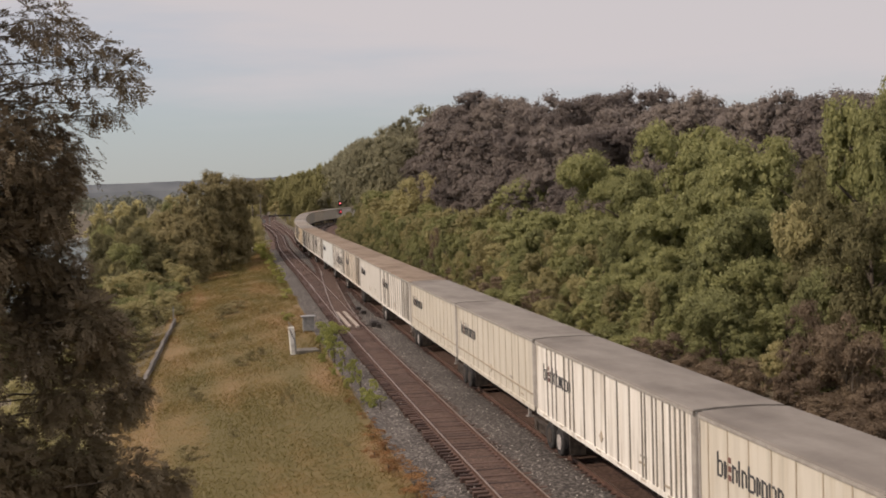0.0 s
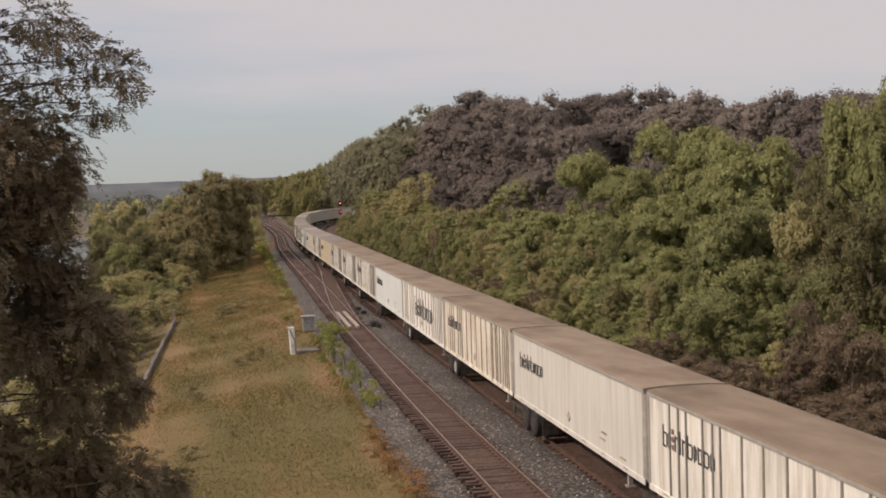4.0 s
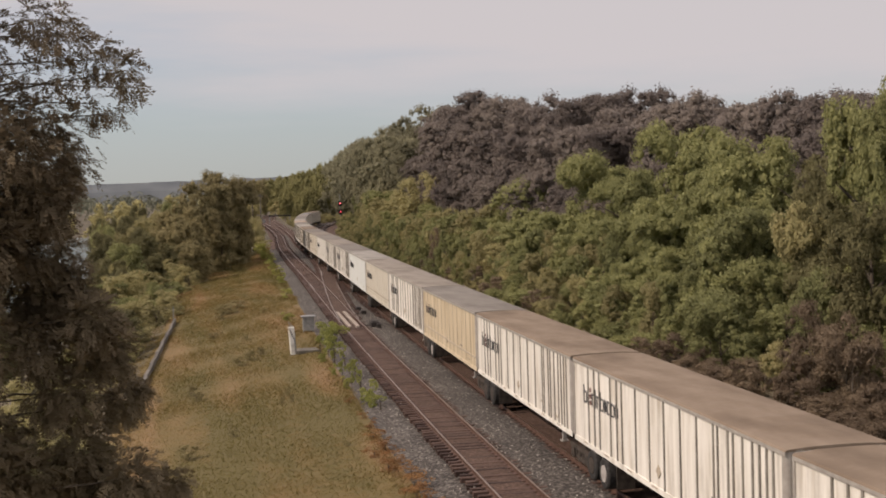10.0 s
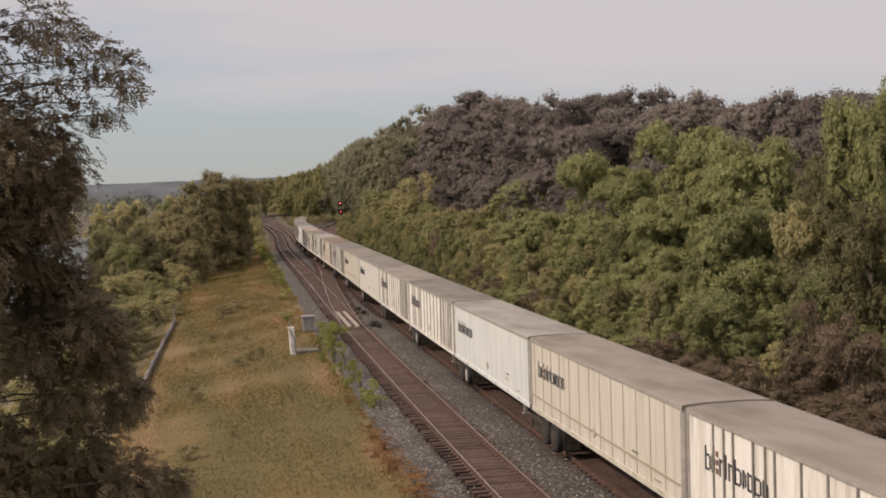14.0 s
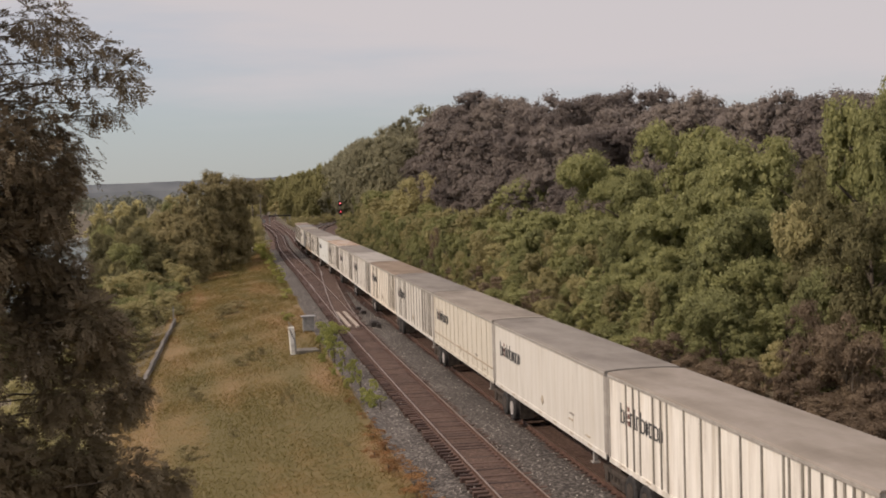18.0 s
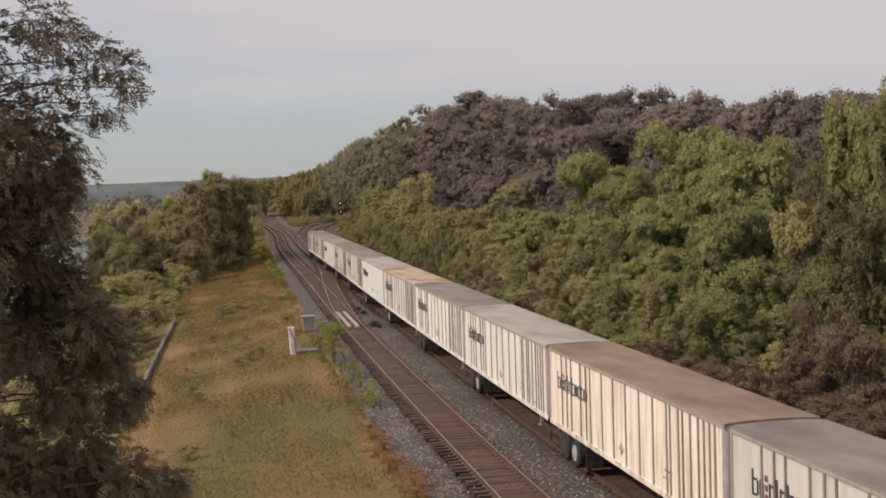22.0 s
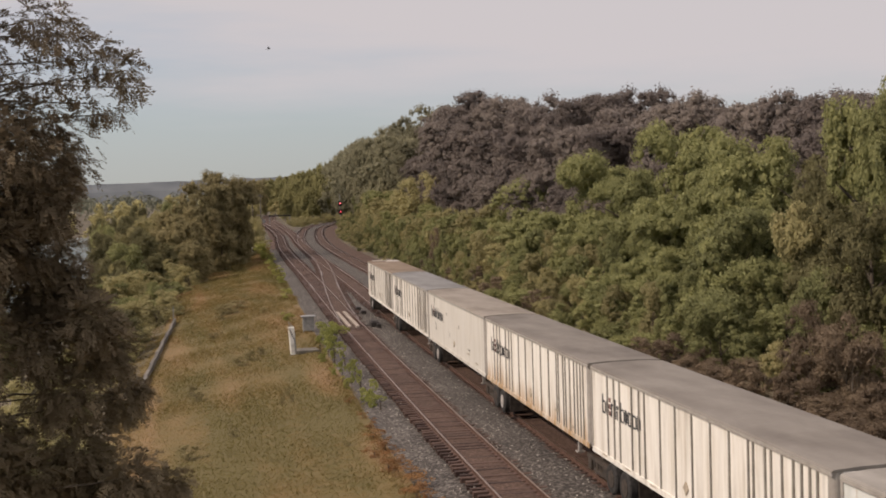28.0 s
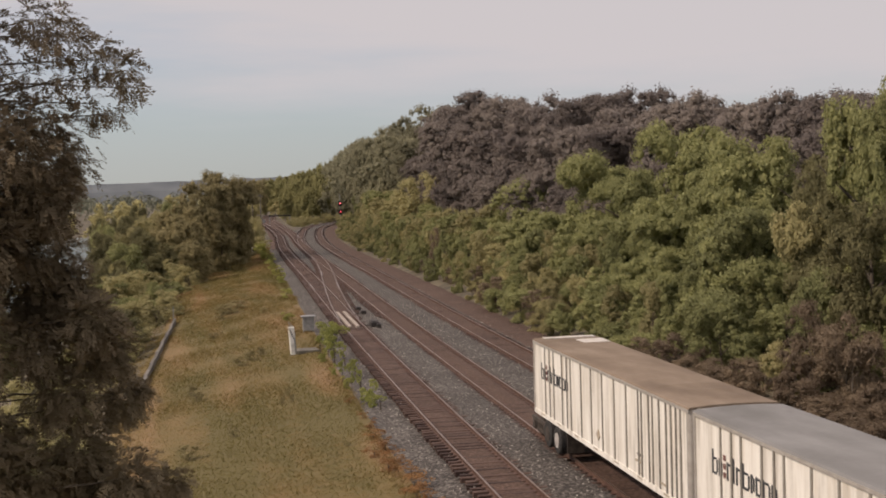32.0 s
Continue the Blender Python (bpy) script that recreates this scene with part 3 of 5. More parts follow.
def left_woods():
    rng = np.random.default_rng(9)
    # large dark tree on the brow
    for s, u, top, w in ((206, -13.6, 15.0, 13.5), (216, -12.9, 13.6, 11.0), (197, -17.0, 13.9, 12.5), (232, -12.6, 10.0, 8.0), (188, -20.6, 10.6, 12.0), (212, -11.8, 5.0, 5.0), (194, -14.6, 6.0, 7.0), (176, -18.2, 4.4, 7.0)):
        plant("oak", s, u, top, w, rng, "trees on the lake bank")
    for i in range(66):
        s = rng.uniform(80, 330)
        u = left_bank(s) - rng.uniform(4, 30)
        top = float(np.interp(s, (60, 100, 150, 200, 260, 330), (-1.0, 0.5, 3.0, 6.5, 9.0, 10.5))) + rng.uniform(-2.5, 1.0)
        p = place(s, u)
        if (p.x - EYE.x) / p.y < -0.062:           # open water beyond, so only low growth here
            top = min(top, 8.6 - 0.05 * p.y)
        plant("brown" if rng.uniform() < 0.6 else ("olive" if rng.uniform() < 0.75 else "light"), s, u, top, rng.uniform(6.5, 9.5), rng, "trees on the lake bank")
    for i in range(110):
        s = rng.uniform(40, 230)
        u = left_bank(s) - rng.uniform(2.6 if s < 125 else 0.8, 8.0)
        plant("bush" if rng.uniform() < 0.7 else "bush_light", s, u, float(np.interp(s, (40, 90, 200), (-2.5, -0.4, 1.6))) + rng.uniform(-0.8, 0.8), rng.uniform(3.5, 6), rng, "bushes on the lake bank")
    scrub = []
    for i in range(70):                              # scrub beside the branch
        s = rng.uniform(232, 430)
        u = float(np.interp(s, (210, 260, 300, 350, 400, 450), (-3.93, -4.1, -4.9, -7.6, -13.0, -22.0))) - rng.uniform(3.6, 8.0)
        p = place(s, u)
        scrub.append(((p.x, p.y, ground_z(p.x, p.y) - 0.2), rng.uniform(1.4, 4.2) + (s - 232) * 0.006, rng.uniform(3.5, 5.5), rng.uniform(0, 6.28)))
    for i in range(40):                              # and in the fork
        s = rng.uniform(404, 475)
        u = rng.uniform(float(np.interp(s, (400, 450, 520), (-8.6, -17.4, -38.0))) + 3.6, -4.0)
        p = place(s, u)
        scrub.append(((p.x, p.y, -0.7), min(rng.uniform(1.2, 3.2), 0.6 + 0.06 * (s - 395)), rng.uniform(2.5, 4.5), rng.uniform(0, 6.28)))
    link = smooth_line(LINK_S, LINK_U)
    for i in range(90):                              # close behind the bend
        s = rng.uniform(340, 430)
        p = main(s, -rng.uniform(4.6, 13.0), -0.7)
        if p.x - place(p.y + 2, link(p.y + 2)).x < 4.2:
            continue
        scrub.append(((p.x, p.y, p.z), rng.uniform(1.3, 2.2) + (s - 340) * 0.012, rng.uniform(2.2, 3.6), rng.uniform(0, 6.28)))
    joined_woods("branch_scrub", "olive green scrub beside the branch tracks", scrub, M_OLIVE, "bush")
    spots = []
    for i in range(40):
        s = rng.uniform(330, 640)
        p = place(s, rng.uniform(-70, -34), -1.5)
        spots.append((p, rng.uniform(9, 13), rng.uniform(8, 12), rng.uniform(0, 6.28)))
    joined_woods("bank_woods", "olive green woods on the bank beyond the signals", spots, M_OLIVE)


# ---------------------------------------------------------------- trailers
TRAILER_L, ROOF_Z, FLOOR_Z, HALF_W = 16.36, 4.03, 1.22, 1.30
PITCH_L = 16.666


def train_s(i, t):
    """Distance of joint i along the track at t seconds."""
    t = t + 0.02
    return 47.17 + i * PITCH_L - (15.859 * t - 0.07392 * t * t / 2 + 0.00245 * t ** 3 / 6)


BRANCH_S, BRANCH_U = (-60, 210, 260, 300, 350, 400, 450, 500, 560, 600), (-3.93, -3.93, -4.1, -4.9, -7.6, -13.0, -22.0, -37.0, -60.0, -78.0)
LINK_S, LINK_U = (225, 260, 300, 350, 400, 450, 520, 600), (0.0, -0.35, -1.4, -4.0, -8.6, -17.4, -38.0, -72.0)
CROSS_S, CROSS_U = (92, 100, 119, 140, 160, 175, 188, 200), (-3.93, -3.86, -3.2, -2.25, -1.15, -0.5, -0.12, 0.0)


def line_of(ss, uu):
    return lambda s: float(np.interp(s, ss, uu))


def smooth_line(ss, uu):
    """Interpolation rounded off by averaging over 24 m."""
    return lambda s: float(np.mean([np.interp(s + d, ss, uu) for d in np.linspace(-12, 12, 9)]))


RAIL_PROFILE = ((-0.075, -0.17), (-0.012, -0.145), (-0.010, -0.045), (-0.036, -0.035), (-0.036, -0.004), (0.036, -0.004), (0.036, -0.035), (0.010, -0.045), (0.012, -0.145), (0.075, -0.17))


def rail_strip(name, line, du, s0, s1, parent, step=2.0, shiny=True, way=place):
    verts, faces = [], []
    ss = np.arange(s0, s1 + 0.01, step)
    n = len(RAIL_PROFILE)
    for j, s in enumerate(ss):
        for a, z in RAIL_PROFILE:
            verts.append(way(s, line(s) + du + a, z))
    for j in range(len(ss) - 1):
        for c in range(n - 1):
            a = j * n + c
            faces.append((a, a + 1, a + n + 1, a + n))
    faces.append(tuple(range(n)))
    faces.append(tuple(range((len(ss) - 1) * n, len(ss) * n))[::-1])
    ob = mesh_object(name, verts, faces, M_RAIL, parent)
    if not shiny:
        return ob
    ob.data.materials.append(M_RAILTOP)
    for p in ob.data.polygons:
        if p.index % (n - 1) == 4 and p.index < (len(ss) - 1) * (n - 1):
            p.material_index = 1
    return ob


TIE_MESHES = []


def tie_stock():
    for k in range(4):
        rng = np.random.default_rng(k)
        bm = bmesh.new()
        box(bm, -1.3 + rng.uniform(-0.05, 0.05), 1.3 + rng.uniform(-0.05, 0.05), -0.115, 0.115, -0.33, -0.15 + rng.uniform(-0.012, 0.012), 0.012)
        me = bpy.data.meshes.new("tie")
        bm.to_mesh(me)
        bm.free()
        me.materials.append(M_TIE)
        TIE_MESHES.append(me)


def railway(name, line, s0, s1, label, near=300, way=place):
    """A track: two rails, ties one by one nearby and joined farther off, tie plates."""
    tr = empty(name)
    tagged(tr, label, "track", kind="structure")
    for du in (-0.7525, 0.7525):
        rail_strip("rail", line, du, s0, s1, tr, way=way)
    rng = np.random.default_rng(int(abs(line(60)) * 10) + 5)
    verts, faces, plates_v, plates_f = [], [], [], []
    count, s = 0, s0
    while s < min(s1, 420):
        u = line(s)
        p = way(s, u + rng.uniform(-0.04, 0.04), rng.uniform(-0.008, 0.008))
        a = math.pi / 2 - math.atan2(*(way(s + 0.5, u) - way(s - 0.5, u)).yx)
        turn = -a + rng.uniform(-0.02, 0.02)
        if count < near:
            t = new("tie", TIE_MESHES[int(rng.integers(4))])
            t.matrix_world = Matrix.LocRotScale(p, Euler((0, 0, turn)), None)
            t.parent = tr
        else:
            base = len(verts)
            c, q = math.cos(turn), math.sin(turn)
            for z in (-0.33, -0.15):
                for x, y in ((-1.3, -0.115), (1.3, -0.115), (1.3, 0.115), (-1.3, 0.115)):
                    verts.append((p.x + x * c - y * q, p.y + x * q + y * c, p.z + z))
            faces += [tuple(base + i for i in f) for f in ((4, 5, 6, 7), (0, 1, 5, 4), (1, 2, 6, 5), (2, 3, 7, 6), (3, 0, 4, 7))]
        if s < 160:
            for du in (-0.7525, 0.7525):
                base = len(plates_v)
                for z in (-0.165, -0.135):
                    for x, y in ((-0.17, -0.09), (0.17, -0.09), (0.17, 0.09), (-0.17, 0.09)):
                        w = place(s + y, u + du + x, z)
                        plates_v.append(w)
                plates_f += [tuple(base + i for i in f) for f in ((4, 5, 6, 7), (0, 1, 5, 4), (1, 2, 6, 5), (2, 3, 7, 6), (3, 0, 4, 7))]
        s += 0.53
        count += 1
    if verts:
        tagged(mesh_object("far_ties", verts, faces, M_TIE, tr), kind="stuff")
    if plates_v:
        tagged(mesh_object("tie_plates", plates_v, plates_f, M_RAIL, tr), kind="stuff")
    return tr


def crossover():
    tr = empty("crossover")
    tagged(tr, "rusty crossover rails joining two tracks", "track", kind="structure")
    line = smooth_line(CROSS_S, CROSS_U)
    for du in (-0.7525, 0.7525):
        rail_strip("rail", line, du, 97, 198, tr)
    # long switch timbers under the diverging part
    rng = np.random.default_rng(3)
    s = 104.0
    while s < 190:
        lo, hi = min(line(s), TRACK_LEFT) - 1.3, line(s) + 1.35
        if line(s) > -1.9:
            lo, hi = line(s) - 1.35, 1.3
        if line(s) <= -1.9:
            lo = TRACK_LEFT - 1.3
        bm = bmesh.new()
        box(bm, lo, hi, -0.115, 0.115, -0.335, -0.146, 0.012)
        t = part("switch_timber", bm, M_TIE, tr)
        t.matrix_world = Matrix.LocRotScale(place(s), Euler((0, 0, -heading(s) + rng.uniform(-0.008, 0.008))), None)
        s += 0.56
    # frog and guard rails
    rail_strip("guard_rail", lambda q: TRACK_LEFT - 0.66, 0.0, 128, 140, tr)
    rail_strip("guard_rail", lambda q: 0.66, 0.0, 150, 162, tr)
    rail_strip("guard_rail", line, 0.66, 128, 139, tr)
    rail_strip("guard_rail", line, -0.66, 151, 162, tr)


def switch_gear():
    m = material("weathered_plank", [(0.20, 0.165, 0.135), (0.30, 0.255, 0.215), (0.40, 0.345, 0.295)], scale=3, stretch=(6, 0.4, 6), bump=0.3, bump_scale=12)
    for u in (-4.22, -3.62):
        bm = bmesh.new()
        box(bm, -0.13, 0.13, -6.0, 6.0, -0.14, 0.0, 0.02)
        me = bpy.data.meshes.new("plank")
        bm.to_mesh(me)
        bm.free()
        me.materials.append(m)
        ob = new("plank", me)
        ob.matrix_world = Matrix.LocRotScale(place(98, u), Euler((0, 0, -heading(98))), None)
        tagged(ob, "pale weathered timber plank lying between the rails", "plank", "planks between the rails")
    dark = material("cast_iron", [(0.03, 0.027, 0.025), (0.07, 0.06, 0.055)], scale=8, rough=0.6, metal=0.4)
    material("pale_paint", [(0.45, 0.43, 0.40), (0.6, 0.58, 0.54)], scale=5, rough=0.6)
    base = place(92.5, -2.35)
    ob = empty("switch_machine", Matrix.LocRotScale(base, Euler((0, 0, -heading(92))), None))
    part("housing", shape((box, -0.32, 0.32, -0.7, 0.7, -0.15, 0.24, 0.05)), dark, ob)
    part("lid", shape((box, -0.26, 0.26, -0.3, 0.55, 0.24, 0.31, 0.02)), dark, ob)
    part("motor_cover", shape((box, -0.18, 0.18, 0.7, 1.25, -0.12, 0.16, 0.05)), dark, ob)
    part("throw_rod", shape((cyl, (-1.0, 0.1, -0.05), (-0.3, 0.1, -0.05), 0.03)), dark, ob)
    part("junction_box", shape((box, 0.05, 0.35, -1.5, -1.1, -0.15, 0.18, 0.03)), dark, ob)
    tagged(ob, "dark iron switch machine beside the rails", "switch machine")
    for k, (s, u) in enumerate(((103.0, -2.1), (106.5, -2.2))):
        ob = empty("junction_case", Matrix.LocRotScale(place(s, u, -0.2), Euler((0, 0, -heading(s))), None))
        part("case", shape((box, -0.2, 0.2, -0.35, 0.35, 0, 0.3, 0.04)), dark, ob)
        part("cable_pipe", shape((cyl, (-0.9, 0, 0.08), (-0.2, 0, 0.08), 0.04)), dark, ob)
        tagged(ob, "small dark cable case beside the rails", "cable case", "cable cases")


# ---------------------------------------------------------------- lineside things
def lineside():
    white = material("white_panel", [(0.55, 0.53, 0.48), (0.72, 0.70, 0.64), (0.80, 0.78, 0.72)], scale=2, rough=0.6)
    grey = material("galvanised", [(0.22, 0.22, 0.22), (0.34, 0.34, 0.33)], scale=4, rough=0.5, metal=0.5)
    conc = material("concrete", [(0.10, 0.09, 0.075), (0.16, 0.145, 0.12)], scale=3, rough=0.9, bump=0.3)
    dark = MATS["cast_iron"]
    p = place(83.5, -8.88)
    z = ground_z(p.x, p.y)
    ob = empty("relay_cabinet", Matrix.LocRotScale((p.x, p.y, z - 0.05), Euler((0, -0.06, 0.1)), None))
    part("side_panel", shape((box, -0.19, 0.19, -0.13, 0.13, 0.0, 1.95, 0.06)), white, ob)
    part("door", shape((box, 0.19, 0.22, -0.1, 0.1, 0.15, 1.7, 0.01)), grey, ob)
    for k in range(4):
        part("roof_spike", shape((cyl, (-0.12 + 0.08 * k, 0, 1.92), (-0.12 + 0.08 * k, 0, 2.35 - 0.1 * k), 0.02)), grey, ob)
    for k in range(6):                               # louvres down its upper edge
        part("louvre", shape((box, -0.205 + 0.05 * k, -0.10 + 0.05 * k, -0.145, -0.11, 1.80 - 0.13 * k, 1.88 - 0.13 * k)), dark, ob, "dark slot")
    part("side_rib", shape((box, 0.10, 0.17, -0.15, -0.12, 0.1, 1.2, 0.01)), grey, ob)
    part("footing", shape((box, -0.25, 0.25, -0.2, 0.2, -0.2, 0.06, 0.02)), conc, ob)
    tagged(ob, "narrow white relay cabinet standing on the grass bank", "cabinet")
    p = place(84.2, -7.9)
    z = ground_z(p.x, p.y)
    ob = empty("concrete_slab", Matrix.LocRotScale((p.x, p.y, z), Euler((0, 0, 0.05)), None))
    part("slab", shape((box, -0.85, 0.75, -1.0, 0.9, -0.4, 0.12, 0.03)), conc, ob)
    part("front_edge", shape((box, -0.87, 0.77, -1.12, -1.0, -0.45, 0.18, 0.02)), conc, ob)
    tagged(ob, "grey concrete slab beside the relay cabinet", "slab")
    p = place(95.5, -7.15)
    z = ground_z(p.x, p.y)
    ob = empty("equipment_box", Matrix.LocRotScale((p.x, p.y, z - 0.02), Euler((0, 0, -0.03)), None))
    part("body", shape((box, -0.42, 0.42, -0.35, 0.35, 0.1, 1.15, 0.03)), grey, ob)
    part("lid", shape((box, -0.55, 0.55, -0.48, 0.48, 1.15, 1.24, 0.02)), grey, ob, "flat metal lid")
    for x in (-0.35, 0.35):
        part("leg", shape((box, x - 0.05, x + 0.05, -0.06, 0.06, -0.3, 0.12)), grey, ob)
    tagged(ob, "grey metal equipment box with a flat lid", "equipment box")
    # marker posts in the weeds
    for s, u, h in ((79.0, -7.35, 1.0), (76.0, -6.7, 1.15), (74.5, -6.2, 0.8), (62.5, -6.5, 1.1), (59.0, -5.95, 0.7)):
        p = place(s, u)
        ob = empty("marker_post", Matrix.LocRotScale((p.x, p.y, ground_z(p.x, p.y) - 0.1), Euler((0.03, -0.05, 0.2)), None))
        part("post", shape((cyl, (0, 0, 0), (0, 0, h), 0.045, 0.035, 8)), M_BARK, ob)
        part("cap", shape((cyl, (0, 0, h), (0, 0, h + 0.05), 0.05, 0.04, 8)), dark, ob)
        tagged(ob, "short dark wooden marker post in the weeds", "post", "marker posts along the ballast")
    # white milepost near the brow
    p = place(236, -9.9)
    ob = empty("mile_post", Matrix.LocRotScale((p.x, p.y, ground_z(p.x, p.y) - 0.1), Euler((0, 0, 0.1)), None))
    part("post", shape((box, -0.14, 0.14, -0.06, 0.06, 0, 1.9, 0.01)), white, ob)
    part("back_plate", shape((box, 0.15, 0.42, -0.05, 0.05, 0.2, 1.3, 0.01)), dark, ob, "dark plate")
    tagged(ob, "pale milepost with a dark plate on the bank", "post")
    # low wall along the brow of the bank
    edging = material("stained_concrete", [(0.09, 0.082, 0.072), (0.13, 0.118, 0.103), (0.18, 0.165, 0.145)], scale=2.5, rough=0.95, bump=0.3, per_object=0.4)
    ob = empty("retaining_edge")
    s = 66.0
    k = 0
    while s < 119:
        p, q = place(s, -18.55 - 0.1 * (k % 2)), place(s + 3.3, -18.55)
        p.z, q.z = ground_z(p.x, p.y), ground_z(q.x, q.y)
        d = q - p
        bm = bmesh.new()
        box(bm, -0.11, 0.11, 0.0, d.length - 0.06, -0.4, 0.42, 0.03)
        e = part("edge_block", bm, edging, ob)
        e.matrix_world = Matrix.LocRotScale(p, d.to_track_quat("Y", "Z"), None)
        s += 3.3
        k += 1
    part("end_post", shape((cyl, (0, 0, -0.3), (0, 0, 1.9), 0.06, 0.05, 8)), grey, ob).location = place(118.5, -18.5, ground_z(place(118.5, -18.5).x, place(118.5, -18.5).y))
    tagged(ob, "weathered grey concrete edging along the bank", "wall", kind="structure")


def signals():
    grey = MATS["galvanised"]
    dark = material("signal_black", [(0.012, 0.012, 0.013), (0.02, 0.02, 0.02)], scale=5, rough=0.7)
    red = glow("red_lamp", (1.0, 0.05, 0.07), 5.0)
    core = glow("red_lamp_core", (1.0, 0.4, 0.38), 6.0)
    p = place(372, 10.8)
    base = ground_z(p.x, p.y)
    ob = empty("signal_mast", Matrix.LocRotScale((p.x, p.y, base), Euler((0, 0, -heading(372) + 0.03)), None))
    part("mast", shape((cyl, (0, 0, -0.3), (0, 0, 9.6 - base), 0.11, 0.09)), grey, ob)
    part("footing", shape((box, -0.5, 0.5, -0.5, 0.5, -0.5, 0.35, 0.03)), MATS["concrete"], ob)
    for zz in (6.75, 4.25):
        h = part("signal_head", shape((box, -0.5, 0.5, -0.5, -0.12, zz - base - 0.85, zz - base + 0.6, 0.12)), dark, ob)
        part("lamp", shape((cyl, (0, -0.53, zz - base), (0, -0.5, zz - base), 0.16, 0.16, 16)), red, h, "glowing red lamp")
        part("lamp_core", shape((cyl, (0, -0.545, zz - base), (0, -0.53, zz - base), 0.08, 0.08, 12)), core, h)
        part("hood", shape((box, -0.3, 0.3, -0.85, -0.5, zz - base + 0.30, zz - base + 0.34)), dark, h)
    for k in range(9):
        part("ladder_rung", shape((cyl, (-0.16, 0.22, 0.6 + 0.6 * k), (0.16, 0.22, 0.6 + 0.6 * k), 0.015, None, 6)), grey, ob)
    tagged(ob, "railway signal mast showing two red lamps", "signal")
    # signal gantry over the branch
    p = Vector((24.0, 440.0, 0))
    ob = empty("signal_gantry", Matrix.LocRotScale(p, Euler((0, 0, -0.1)), None))
    part("beam", shape((box, -2.5, 5.2, -0.25, 0.25, 2.2, 2.7)), dark, ob)
    for x in (-2.2, 4.9):
        part("leg", shape((box, x - 0.18, x + 0.18, -0.18, 0.18, -0.6, 2.3)), grey, ob)
    tagged(ob, "dark steel gantry over the branch tracks", "gantry")
    for X, h in ((Vector((19.3, 447.0, -0.5)), 10.6), (Vector((16.0, 440.0, -1.0)), 9.5)):
        ob = empty("line_pole", Matrix.LocRotScale(X, Euler((0, 0, 0)), None))
        part("pole", shape((cyl, (0, 0, -0.5), (0, 0, h), 0.28, 0.2)), MATS["concrete"], ob)
        part("cross_arm", shape((box, -0.9, 0.9, -0.06, 0.06, h - 0.7, h - 0.55)), grey, ob)
        part("cabinet", shape((box, 0.5, 1.5, -0.4, 0.4, 0.0, 1.7, 0.03)), grey, ob)
        tagged(ob, "pale line pole beside the branch tracks", "pole", "line poles")
    p = Vector((36.8, 470.0, 0))
    ob = empty("relay_tower", Matrix.LocRotScale(p, Euler((0, 0, 0)), None))
    for x, y in ((-0.5, -0.5), (0.5, -0.5), (0.5, 0.5), (-0.5, 0.5)):
        part("leg", shape((cyl, (x, y, -0.5), (x * 0.5, y * 0.5, 8.0), 0.07, 0.05, 6)), grey, ob)
    for k in range(6):
        w = 0.5 - 0.04 * k
        part("brace", shape((cyl, (-w, -w, 1.2 * k), (w, -w, 1.2 * k + 1.2), 0.04, None, 6)), grey, ob)
    part("head_box", shape((box, -0.8, 0.8, -0.4, 0.4, 4.0, 5.2, 0.04)), MATS["pale_paint"], ob)
    tagged(ob, "pale lattice signal tower among the trees", "tower")


# ---------------------------------------------------------------- train
CACHE = {}
WHEELSETS = []
PAINTS = {
    "white": [(0.506, 0.473, 0.416), (0.692, 0.663, 0.599), (0.790, 0.762, 0.696)],
    "bright": [(0.515, 0.536, 0.510), (0.595, 0.617, 0.590), (0.654, 0.670, 0.643)],
    "ivory": [(0.50, 0.475, 0.42), (0.565, 0.54, 0.485), (0.61, 0.588, 0.535)],
    "cream": [(0.45, 0.415, 0.345), (0.535, 0.50, 0.42), (0.59, 0.553, 0.47)],
    "tan": [(0.423, 0.347, 0.235), (0.541, 0.453, 0.317), (0.624, 0.529, 0.382)],
    "dirty": [(0.461, 0.382, 0.293), (0.680, 0.611, 0.510), (0.822, 0.775, 0.673)],
}
ROOFS = {
    "grey": [(0.136, 0.121, 0.106), (0.177, 0.159, 0.139), (0.217, 0.198, 0.174)],
    "pale": [(0.205, 0.189, 0.168), (0.270, 0.251, 0.223), (0.328, 0.306, 0.274)],
    "brown": [(0.146, 0.110, 0.080), (0.194, 0.148, 0.108), (0.246, 0.194, 0.146)],
    "taupe": [(0.164, 0.141, 0.116), (0.213, 0.186, 0.155), (0.262, 0.231, 0.199)],
    "rusty": [(0.246, 0.146, 0.082), (0.346, 0.282, 0.228), (0.410, 0.373, 0.328)],
    "blue": [(0.150, 0.146, 0.138), (0.187, 0.182, 0.175), (0.228, 0.223, 0.215)],
}


STREAKS = {"white": 0.42, "bright": 0.10, "ivory": 0.16, "cream": 0.3, "tan": 0.45, "dirty": 0.75}


